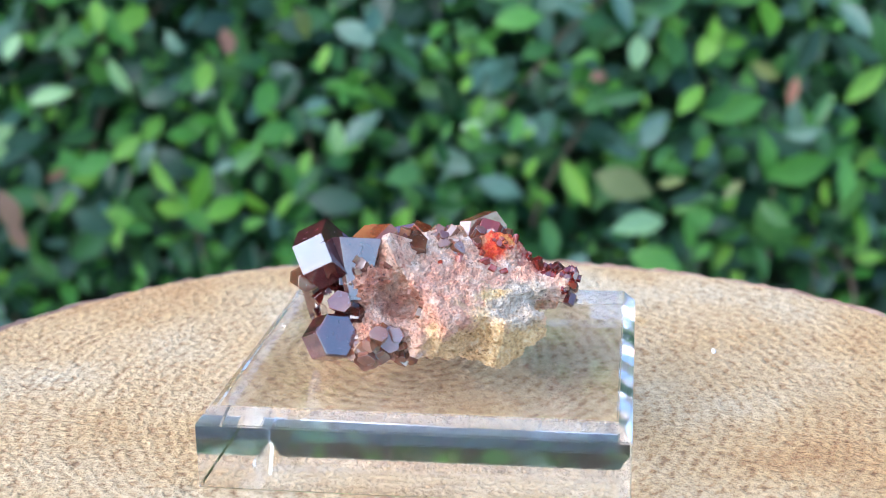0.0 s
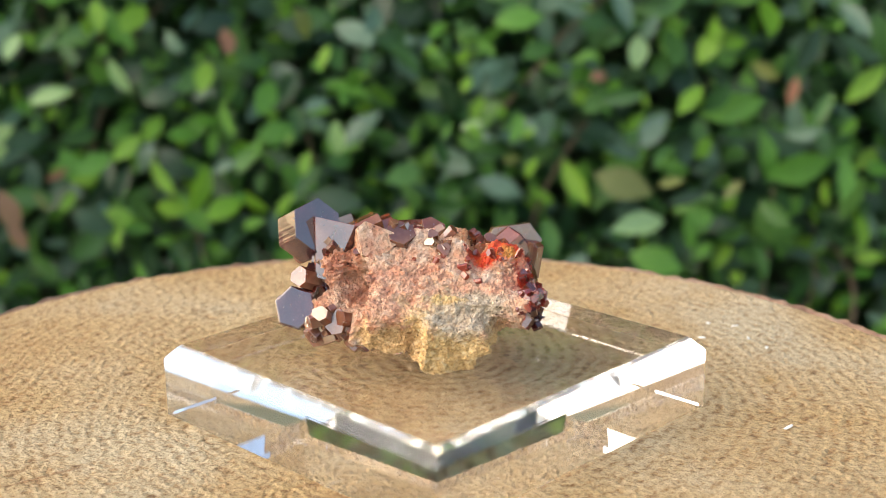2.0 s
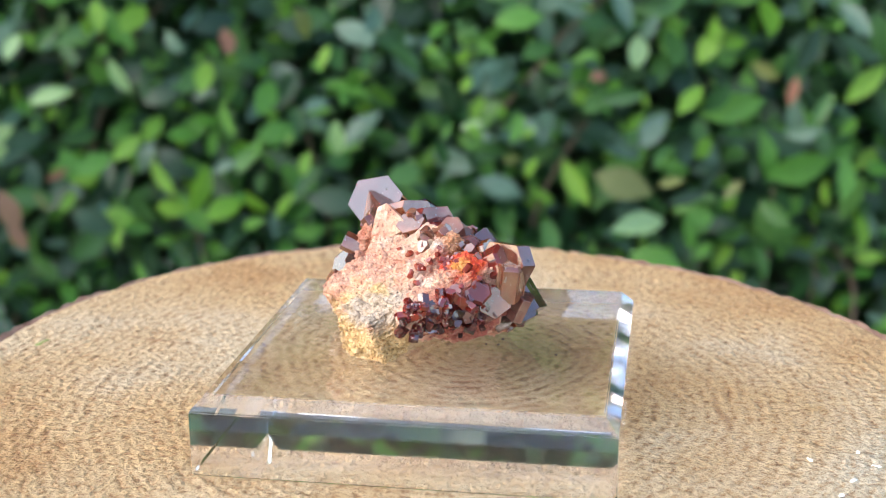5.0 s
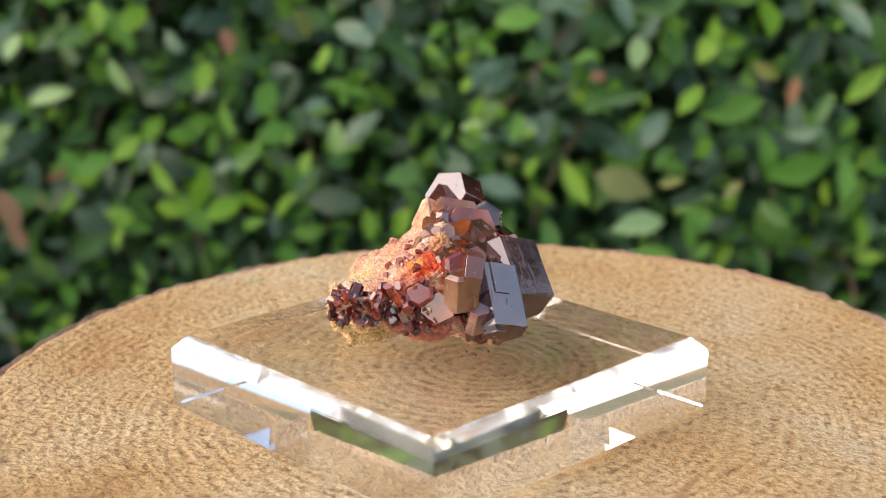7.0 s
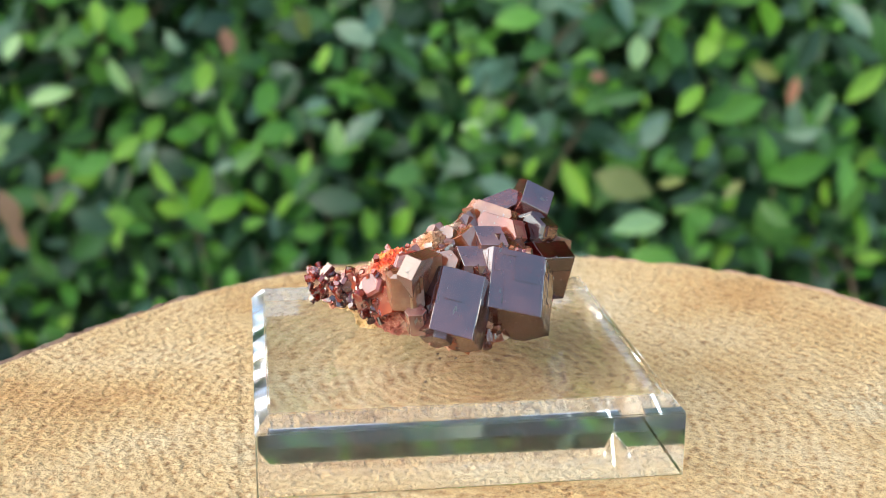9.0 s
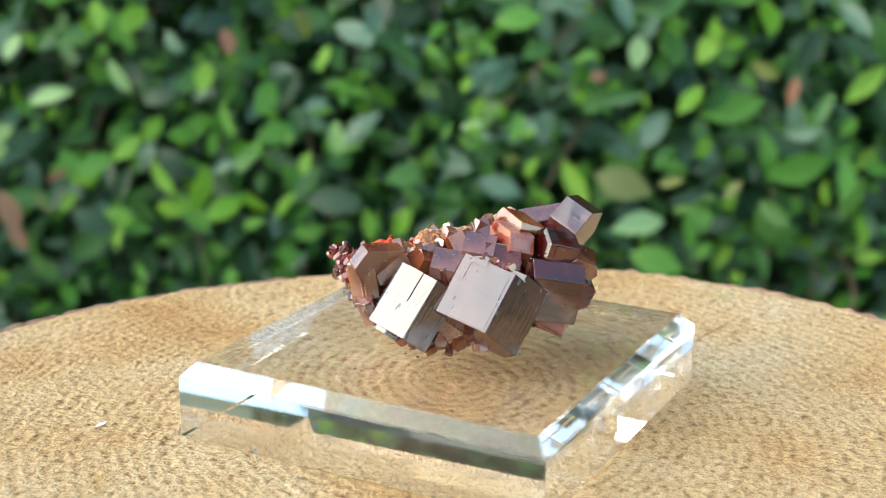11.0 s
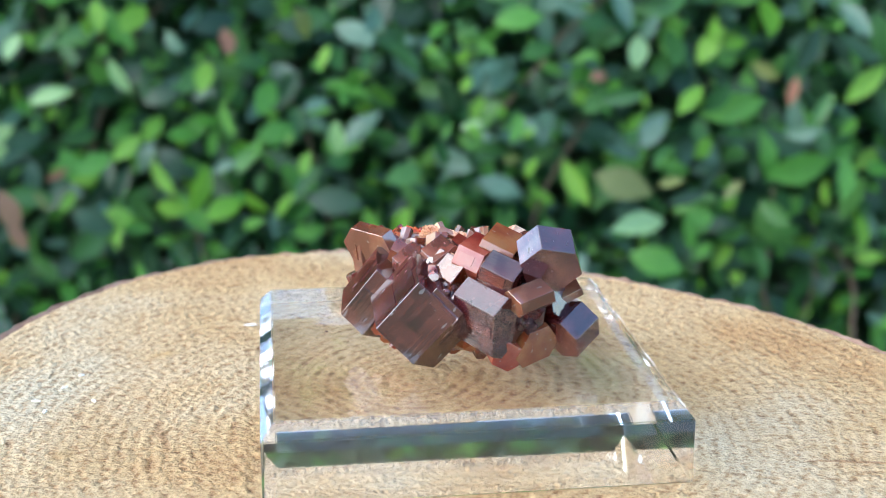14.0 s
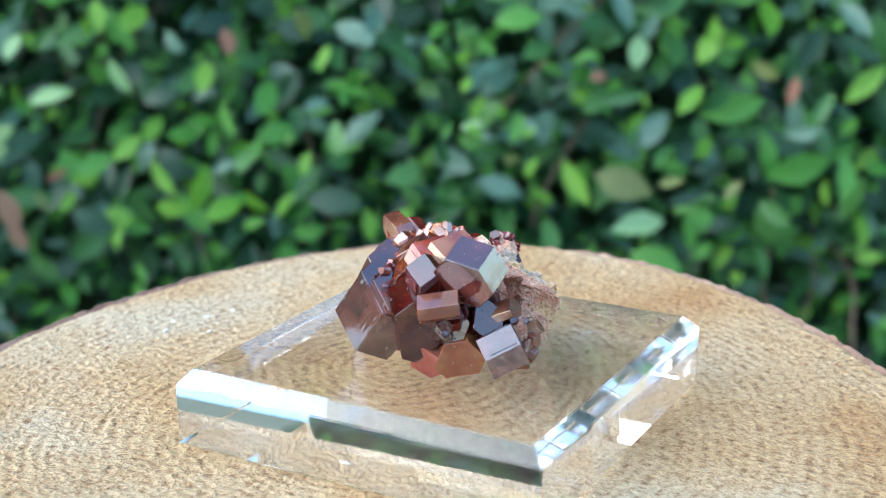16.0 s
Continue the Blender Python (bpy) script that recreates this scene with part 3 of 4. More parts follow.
def matrix_rock(parent):
    bm = bmesh.new()

    def blob(at, size, turn=(0, 0, 0)):
        m = pose(at[0] / 1000, at[1] / 1000, at[2] / 1000, *turn) @ Matrix.Diagonal((size[0] / 1000, size[1] / 1000, size[2] / 1000, 1))
        bmesh.ops.create_icosphere(bm, subdivisions=3, radius=1, matrix=m)

    def slab(at, size, turn=(0, 0, 0)):
        m = pose(at[0] / 1000, at[1] / 1000, at[2] / 1000, *turn) @ Matrix.Diagonal((size[0] / 500, size[1] / 500, size[2] / 500, 1))
        bmesh.ops.create_cube(bm, size=1, matrix=m)

    # the sloping broken face, steeper at one end
    slab((-4.2, -6.4, 24.2), (8.6, 9.6, 3.2), (32, 0, 0))
    slab((7.4, -6.6, 23.6), (6.2, 8.4, 2.7), (17, 0, -3))
    slab((10.6, -13.2, 23.0), (3.2, 4.0, 1.6), (12, 6, -18))
    blob((12.6, -15.6, 24.0), (2.2, 2.0, 1.4))
    blob((9.6, -3.6, 27.2), (4.0, 4.6, 2.4), (17, 0, 0))
    # the yellow keel that it stands on
    slab((-0.6, -13.2, 17.6), (4.6, 4.2, 4.3), (14, 4, 16))
    slab((1.8, -13.8, 18.4), (4.6, 4.6, 2.8), (10, -14, -8))
    slab((-10.0, -9.6, 18.6), (4.6, 3.8, 2.2), (20, 10, -10))
    blob((4.6, -13.0, 18.6), (4.0, 4.4, 3.0))
    # the end below the hollow
    blob((-17.2, -4.2, 19.2), (4.6, 3.8, 4.2))
    blob((-17.0, -1.0, 26.2), (3.0, 3.4, 4.0))
    blob((-12.4, -6.0, 18.6), (4.6, 4.0, 3.6))
    blob((-11.6, -2.4, 27.0), (3.6, 3.0, 3.4))
    # the body under the crystals
    blob((-4.0, 0.6, 20.6), (13.5, 8.4, 7.6))
    blob((7.6, -3.0, 20.4), (6.6, 8.0, 5.0))
    blob((-6.0, 2.6, 26.0), (8.0, 4.2, 3.6))
    blob((4.0, 1.4, 25.4), (7.4, 4.0, 3.4))
    blob((-14.0, 4.6, 23.0), (6.0, 4.6, 5.2))
    blob((2.0, 5.4, 17.4), (9.0, 5.0, 4.2))
    me = bpy.data.meshes.new("matrix")
    bm.to_mesh(me)
    bm.free()
    rough = new("matrix", me)
    mod = rough.modifiers.new("skin", "REMESH")
    mod.mode, mod.voxel_size = "VOXEL", 0.00027
    solid = bpy.data.meshes.new_from_object(rough.evaluated_get(bpy.context.evaluated_depsgraph_get()))
    bpy.data.objects.remove(rough)
    bm = bmesh.new()
    bm.from_mesh(solid)
    for k in range(16):
        bmesh.ops.smooth_vert(bm, verts=bm.verts, factor=0.5, use_axis_x=True, use_axis_y=True, use_axis_z=True)
    bm.normal_update()
    shift = []
    for v in bm.verts:
        c = v.co * 1000
        d = 0.5 * noise.noise(c * 0.16) + 0.6 * noise.noise(c * 0.42 + Vector((5, 1, 2))) - 0.35
        cell = noise.voronoi(c * 0.62)[0]
        d += 0.30 * (cell[1] - cell[0]) - 0.10
        cell = noise.voronoi(c * 1.4 + Vector((3, 3, 3)))[0]
        d += 0.30 * (cell[1] - cell[0]) + 0.30 * noise.noise(c * 2.6)
        cell = noise.voronoi(c * 3.0)[0]
        d += 0.26 * (cell[1] - cell[0]) - 0.10
        hollow = (c - Vector((-13.4, -6.2, 24.6))).length
        d -= (3.4 + 4.5 * noise.noise(c * 0.55)) * max(0.0, 1 - hollow / 4.6)
        # torn flakes that lie along the broken face
        flake = noise.voronoi(Vector((c.x * 0.45, c.y * 0.45, c.z * 1.5 - c.y * 0.7)))[0]
        d += 0.40 * min(1.0, 2.2 * (flake[1] - flake[0])) - 0.15
        shift.append(v.normal * d / 1000)
    for v, s in zip(bm.verts, shift):
        v.co += s
        for inv, sides, low, high, faces in HOLLOWS:
            q = inv @ v.co * 1000
            if low - 0.8 < q.z < high + 0.8:
                far = [q.x * math.cos(k * math.pi / 3) + q.y * math.sin(k * math.pi / 3) - sides[k] for k in range(6)]
                k = max(faces, key=lambda i: far[i])
                if far[k] > -0.6 and all(far[i] < 0.9 for i in range(6) if i not in faces):
                    n = (Vector((math.cos(k * math.pi / 3), math.sin(k * math.pi / 3), 0)) * (far[k] + 0.6)) / 1000
                    v.co -= inv.inverted().to_3x3() @ n
        v.co.z = max(v.co.z, BASE_T + 0.0003)
    ob = part("matrix", bm, ROCK, parent, "crumbly pinkish brown rock with orange, yellow and grey stains")
    ob.matrix_basis = FACING
    bvh = BVHTree.FromPolygons([v.co.copy() for v in ob.data.vertices], [tuple(f.vertices) for f in ob.data.polygons])
    return bvh


def specimen():
    ob = new("mineral_specimen")
    bvh = matrix_rock(ob)
    # the two large grooved prisms and their raised plates
    crystal(ob, GROOVED, (-3.5, 8.7, 19.6), (-0.59, -0.28, 0.76), (0.463, 0.653, 0.599), (7.5, 7.7, 7.0, 4.0, 3.5, 7.4), -5.2, 5.2, "large grooved grey-brown prism", steps=26, seed=4)
    crystal(ob, GROOVED, (-3.5, 8.7, 19.6), (-0.59, -0.28, 0.76), (0.463, 0.653, 0.599), (5.7, 7.4, 6.5, 3.0, 3.0, 6.6), -3.0, 7.1, "grooved plate behind the large prism", steps=6, seed=5)
    crystal(ob, GROOVED, (7.7, 6.6, 20.9), (-0.596, -0.154, 0.788), (0.573, 0.599, 0.55), (4.5, 5.2, 5.0, 3.5, 4.0, 5.2), -5.05, 5.4, "large grooved grey-brown prism", steps=20, seed=6)
    crystal(ob, GROOVED, (11.2, 7.0, 19.4), (-0.596, -0.154, 0.788), (0.573, 0.599, 0.55), (2.0, 2.0, 2.0, 2.0, 2.0, 2.0), -2.4, 2.6, "grooved side prism", steps=6, seed=7)
    # the tall prism that stands at the top
    crystal(ob, PLUM, (-21.1, 2.8, 31.1), (0.565, -0.69, 0.456), (0.38, 0.705, 0.60), (4.35, 4.2, 4.5, 4.3, 4.1, 4.0), -2.75, 2.5, "purple-brown hexagonal prism at the top", steps=0, seed=8)
    crystal(ob, GLAZED, (-17.6, -0.6, 29.4), (0.26, 0.30, 0.92), (-0.30, -0.95, 0.06), (1.9, 3.9, 3.5, 2.2, 3.5, 3.9), -5.6, 3.9, "lilac-grey wedge-shaped crystal", seed=9, taper=0.38)
    # red prism beside the grooved ones
    crystal(ob, DEEP, (-14.8, 10.3, 22.2), (-0.97, 0.17, -0.18), (-0.03, 0.65, 0.76), (4.3, 2.4, 4.6, 4.2, 4.8, 5.0), -4.5, 4.0, "dark plum-red prism", steps=7, seed=10)
    crystal(ob, PALE, (11.9, 4.5, 27.7), (-0.05, 0.975, -0.20), (-0.1, 0.2, 0.97), (2.9, 4.1, 4.2, 3.2, 4.2, 4.1), -2.4, 0.4, "broad pinkish brown hexagonal plate", steps=0, seed=11)
    crystal(ob, PALE, (-20.9, 7.6, 26.2), (-0.37, -0.92, 0.16), (-0.30, 0.25, 0.90), (1.5, 2.2, 2.2, 1.5, 2.2, 2.2), -3.2, 3.0, "flat tan crystal block", seed=12)
    crystal(ob, PLUM, (-23.2, -2.2, 19.6), (-0.15, -0.90, 0.40), (0.3, 0.2, 0.9), (3.3, 3.1, 3.3, 3.1, 3.3, 3.1), -4.0, 1.9, "purplish brown hexagonal crystal", steps=2, seed=13, roof=0.15)
    # crystals along the crest
    crystal(ob, ROCK, (-10.8, -1.9, 30.2), (0.25, -0.86, 0.45), (0.35, 0.5, 0.8), (2.6, 3.3, 2.8, 2.8, 2.8, 3.3), -3.4, 1.6, "tan crystal with a worn orange face", seed=14, steps=3)
    crystal(ob, ROSE, (-8.6, 4.6, 29.7), (0.93, 0.10, 0.28), (-0.28, 0.10, 0.93), (2.8, 3.7, 3.8, 3.4, 3.6, 3.8), -3.2, 1.4, "large rosy hexagonal crystal", steps=2, seed=15)
    crystal(ob, AMBER, (-12.0, 2.0, 31.6), (0.90, 0.22, 0.34), (-0.30, 0.15, 0.93), (1.7, 3.3, 3.0, 2.6, 3.0, 3.3), -3.4, 2.2, seed=16, steps=2)
    crystal(ob, DEEP, (-15.2, 7.9, 29.3), (0.93, 0.10, 0.28), (-0.2, 0.55, 0.80), (2.3, 2.5, 2.4, 2.5, 2.4, 2.4), -4.0, 2.0, "dark red prism with a pale top facet", seed=17, steps=2, roof=0.4)
    crystal(ob, ROSE, (-3.4, 2.2, 28.7), (0.90, 0.18, 0.36), (-0.36, 0.10, 0.92), (2.4, 2.7, 2.5, 2.4, 2.7, 2.6), -4.0, 1.2, "rosy translucent crystal", seed=20, roof=0.5)
    crystal(ob, GLAZED, (1.6, 6.2, 27.2), (0.80, -0.45, 0.12), (0.16, 0.55, 0.82), (1.9, 2.6, 2.6, 2.3, 2.6, 2.6), -3.6, 2.6, steps=2, seed=18)
    crystal(ob, GLAZED, (-3.6, 5.6, 29.4), (0.80, -0.45, 0.12), (0.16, 0.55, 0.82), (1.6, 2.3, 2.3, 2.0, 2.3, 2.3), -2.8, 2.3, seed=19)
    crystal(ob, AMBER, (-6.0, 7.6, 28.0), (0.90, -0.20, 0.20), (0.10, 0.70, 0.66), (1.9, 2.3, 2.3, 2.0, 2.3, 2.3), -3.6, 2.4, seed=21, steps=2)
    crystal(ob, AMBER, (5.0, 3.8, 27.2), (0.85, 0.30, 0.38), (-0.1, 0.65, 0.72), (2.0, 2.4, 2.4, 2.0, 2.4, 2.4), -3.4, 2.2, seed=22, steps=2)
    crystal(ob, AMBER, (-1.6, 2.8, 30.2), (0.30, -0.45, 0.84), (0.9, 0.2, -0.2), (2.0, 1.9, 1.9, 2.0, 1.9, 1.9), -3.0, 1.2, seed=23)
    crystal(ob, PALE, (-6.6, -0.8, 30.6), (0.2, -0.60, 0.77), (0.9, 0.2, 0.1), (2.1, 2.0, 2.0, 2.1, 2.0, 2.0), -3.0, 1.3, seed=34)
    crystal(ob, AMBER, (3.2, 1.8, 28.6), (0.2, -0.30, 0.93), (0.9, 0.3, 0.2), (2.2, 1.9, 1.9, 2.2, 1.9, 1.9), -3.0, 1.2, seed=24)
    # the end with red crystals
    crystal(ob, PALE, (14.2, 2.2, 25.4), (0.16, 0.02, 0.98), (0.90, 0.42, -0.15), (1.9, 2.3, 2.3, 2.0, 2.3, 2.3), -2.8, 3.2, "tan box-like crystal", steps=9, seed=25, roof=0.5)
    crystal(ob, ROSE, (11.6, 1.2, 27.6), (0.75, 0.35, 0.55), (-0.4, 0.5, 0.7), (2.6, 2.8, 2.6, 2.6, 2.8, 2.6), -3.0, 2.2, seed=26, roof=0.4)
    crystal(ob, ROSE, (13.6, -4.2, 24.8), (0.85, -0.20, 0.40), (-0.4, 0.5, 0.7), (2.2, 2.2, 2.2, 2.2, 2.2, 2.2), -2.5, 1.0, seed=28, roof=0.4)
    crystal(ob, RED, (13.8, -1.2, 22.4), (0.85, -0.25, 0.2), (0.3, 0.4, 0.8), (2.3, 2.3, 2.3, 2.3, 2.3, 2.3), -2.5, 1.2, seed=27)
    crystal(ob, GLAZED, (14.2, 4.4, 21.0), (0.40, 0.15, 0.90), (0.8, 0.5, 0.0), (1.3, 1.5, 1.3, 1.4, 1.5, 1.3), -2.4, 2.0, "greyish translucent crystal", seed=35, steps=5)
    # lower crystals
    crystal(ob, AMBER, (-18.6, 3.4, 17.8), (-0.80, 0.30, -0.25), (0.2, 0.1, 0.95), (3.4, 3.6, 3.6, 3.2, 3.4, 3.4), -3.5, 2.4, "orange-red low crystal", seed=29, steps=5)
    crystal(ob, ROSE, (-16.6, 8.0, 16.8), (-0.75, 0.55, -0.3), (0.3, 0.3, 0.9), (2.6, 2.6, 2.6, 2.6, 2.6, 2.6), -3.0, 1.8, seed=30)
    crystal(ob, DEEP, (-19.0, 5.0, 22.6), (-0.9, 0.3, 0.2), (0.2, 0.1, 0.9), (2.8, 2.6, 2.8, 2.6, 2.8, 2.6), -3.5, 1.4, seed=31, steps=3)
    crystal(ob, DEEP, (-21.0, 0.6, 23.4), (-0.85, 0.1, 0.3), (0.2, 0.3, 0.9), (2.3, 2.2, 2.3, 2.2, 2.3, 2.2), -3.5, 1.3, seed=37, steps=2)
    crystal(ob, PALE, (-22.2, -2.8, 25.0), (-0.6, -0.6, 0.4), (0.7, -0.5, 0.2), (1.7, 1.6, 1.6, 1.7, 1.6, 1.6), -3.0, 1.2, seed=32)
    crystal(ob, PALE, (-17.4, -7.4, 18.8), (-0.25, -0.85, 0.35), (0.7, 0.1, 0.6), (2.0, 1.9, 1.9, 2.0, 1.9, 1.9), -3.0, 0.9, seed=38)
    crystal(ob, PALE, (-20.2, -5.8, 16.6), (-0.50, -0.80, 0.1), (0.7, -0.1, 0.6), (2.1, 1.9, 2.1, 2.0, 2.1, 1.9), -3.0, 1.0, seed=39)

    # small crystals that grow on the rock, zone by zone
    rng = random.Random(11)

    def druse(material, centre, spread, count, size, squash=0.9):
        shared = [prism_mesh([rng.uniform(0.6, 1.15) for _ in range(6)], -1.1, 0.5 + 0.2 * k, 0.03)[0] for k in range(6)]
        meshes = []
        for bm in shared:
            me = bpy.data.meshes.new("crystal")
            bm.to_mesh(me)
            bm.free()
            me.materials.append(material)
            meshes.append(me)
        for k in range(count):
            p = Vector([rng.gauss(c, s) for c, s in zip(centre, spread)]) / 1000
            hit, normal, index, far = bvh.find_nearest(p)
            if hit is None or hit.z < BASE_T + 0.0012:
                continue
            axis = (normal + Vector([rng.gauss(0, 0.55) for _ in range(3)])).normalized()
            flat = Vector([rng.gauss(0, 1) for _ in range(3)])
            s = rng.uniform(*size)
            c = new("crystal", meshes[k % 6])
            c.parent = ob
            m = basis_of(hit * 1000, axis, flat) @ Matrix.Diagonal((s, s, s * rng.uniform(0.7, 1.3), 1))
            lift = BASE_T + 0.0003 - min((m @ v.co).z for v in c.data.vertices)
            c.matrix_basis = Matrix.Translation((0, 0, max(0.0, lift))) @ m

    druse(RED, (13.4, -7, 23.2), (1.2, 5.0, 1.5), 95, (0.35, 0.95))
    druse(DEEP, (13.5, -8, 21.6), (1.2, 4.6, 1.4), 60, (0.3, 0.85))
    druse(GLAZED, (13.5, -4, 22), (1.2, 3.5, 1.8), 9, (0.5, 1.1))
    druse(RED, (13.2, -15.5, 24.4), (1.6, 1.6, 1.0), 46, (0.3, 0.65))
    druse(PALE, (-18, -7, 17), (3.0, 2.0, 1.8), 34, (0.7, 1.4))
    druse(PALE, (-10, -9, 16), (3.0, 1.5, 1.5), 14, (0.6, 1.2))
    druse(DEEP, (-10, 12, 26), (2.5, 2.5, 2.5), 34, (0.4, 0.9))
    druse(DEEP, (-20, 3, 22), (1.5, 3.5, 3.5), 40, (0.6, 1.6))
    druse(AMBER, (-8, 9, 15), (5.0, 2.5, 1.2), 30, (0.7, 1.6))
    druse(AMBER, (3, 9, 16), (5.0, 2.5, 1.5), 24, (0.6, 1.3))
    druse(AMBER, (-4, 7, 27), (6.0, 2.0, 1.5), 34, (0.7, 1.7))
    druse(DEEP, (-12, 8, 25), (4.0, 2.0, 3.0), 30, (0.7, 1.7))
    druse(PALE, (-14, -1, 29), (3.5, 1.5, 1.5), 16, (0.6, 1.3))
    druse(PALE, (0, -1, 29.5), (6.0, 2.0, 1.2), 26, (0.5, 1.2))
    druse(ROSE, (6, -5, 28), (5.0, 3.5, 1.2), 26, (0.3, 0.6))
    # a crust of tiny crystals on the end of the larger grooved prism
    end = basis_of((-3.5, 8.7, 19.6), (-0.59, -0.28, 0.76), (0.463, 0.653, 0.599))
    tiny = []
    for k in range(4):
        bm = prism_mesh([rng.uniform(0.6, 1.15) for _ in range(6)], -1.0, 0.4 + 0.2 * k, 0.03)[0]
        me = bpy.data.meshes.new("crystal")
        bm.to_mesh(me)
        bm.free()
        me.materials.append((RED, DEEP, AMBER, GLAZED)[k])
        tiny.append(me)
    for k in range(70):
        c = new("crystal", tiny[k % 4])
        c.parent = ob
        s = rng.uniform(0.35, 0.85)
        at = Matrix.Translation((rng.uniform(-0.001, 0.0055), rng.uniform(-0.0045, 0.0055), 0.0071))
        c.matrix_basis = end @ at @ pose(0, 0, 0, rng.gauss(0, 30), rng.gauss(0, 30), rng.uniform(0, 60)) @ Matrix.Scale(s, 4)
    return tagged(ob, "pinkish brown rock with brown-red hexagonal crystals on a clear base", "mineral specimen")


SPECIMEN = specimen()

# ---------------------------------------------------------------- bits lying about
FLECK = plain_material("pale_splinter", (0.80, 0.76, 0.68), (0.92, 0.90, 0.85), 900, 0.6)
CRUMB = plain_material("dark_crumb", (0.05, 0.03, 0.02), (0.14, 0.08, 0.05), 900, 0.8)
SCRAP = plain_material("dry_green_scrap", (0.20, 0.24, 0.06), (0.36, 0.38, 0.12), 300, 0.7)


def bit(name, material, x, y, z, size, turn, seed, label, category, group=""):
    rng = random.Random(seed)
    bm = bmesh.new()
    bmesh.ops.create_icosphere(bm, subdivisions=2, radius=1)
    for v in bm.verts:
        v.co *= rng.uniform(0.75, 1.2)
        v.co = Vector([v.co[i] * size[i] / 1000 for i in range(3)])
    low = min(v.co.z for v in bm.verts)
    bmesh.ops.rotate(bm, verts=bm.verts, cent=(0, 0, 0), matrix=Matrix.Rotation(math.radians(turn), 3, "Z"))
    bmesh.ops.translate(bm, verts=bm.verts, vec=(x / 1000, y / 1000, z - low))
    return tagged(link_mesh(name, bm, material), label, category, group)


BITS = []
for i, (x, y, long, wide) in enumerate(((32.5, -46.1, 1.2, 0.35), (64.5, -18.1, 0.7, 0.3), (66.4, -7.7, 0.6, 0.35), (58.8, -11.4, 0.7, 0.3), (68.6, -12.5, 0.8, 0.3), (62.3, -23.5, 0.5, 0.3))):
    BITS.append(bit("wood_splinter", FLECK, x, y, -0.0002, (long, wide, 0.22), 40 * i, i, "pale thin splinter lying on the sawn wood", "splinter", "splinters on the wood"))
for i, (x, y, r) in enumerate(((9.8, 0.5, 0.30), (9.4, -2.0, 0.26), (7.4, -2.1, 0.22), (19.1, -5.5, 0.28))):
    BITS.append(bit("crumb", CRUMB, x, y, BASE_T + 0.0002, (r, r * 0.8, r * 0.6), 50 * i, 20 + i, "tiny dark crumb of rock on the clear base", "crumb", "crumbs on the base"))
BITS.append(bit("leaf_scrap", SCRAP, -82.0, 23.0, -0.0006, (2.2, 0.7, 0.25), 70, 40, "small dry green leaf scrap near the bark edge", "leaf scrap"))

# ---------------------------------------------------------------- hedge
HEDGE_Y = 1.0


def leaf_mesh(name, material, fold, curl, broad):
    rows = [(0.0, 0.03), (0.10, 0.17), (0.28, 0.38), (0.50, 0.47), (0.70, 0.40), (0.86, 0.22), (0.95, 0.09), (1.0, 0.01)]
    bm = bmesh.new()
    lines = []
    for s, w in rows:
        w *= broad
        z = -curl * s * s
        lines.append([bm.verts.new((-w, s - 0.5, z + fold * w)), bm.verts.new((0, s - 0.5, z)), bm.verts.new((w, s - 0.5, z + fold * w))])
    for a, b in zip(lines, lines[1:]):
        for k in range(2):
            bm.faces.new((a[k], a[k + 1], b[k + 1], b[k]))
    me = bpy.data.meshes.new(name)
    bm.to_mesh(me)
    bm.free()
    me.materials.append(material)
    me.shade_smooth()
    return me


def blade_pose(x, y, z, angle, tilt, roll):
    # tip towards the angle in the hedge's face, blade turned outwards
    a = math.radians(angle)
    tip = Vector((math.cos(a), 0, math.sin(a)))
    out = Vector((0, -1, 0))
    m = Matrix((tip.cross(out), tip, out)).transposed().to_4x4()
    return Matrix.Translation((x, y, z)) @ pose(0, 0, 0, tilt, 0, roll) @ m


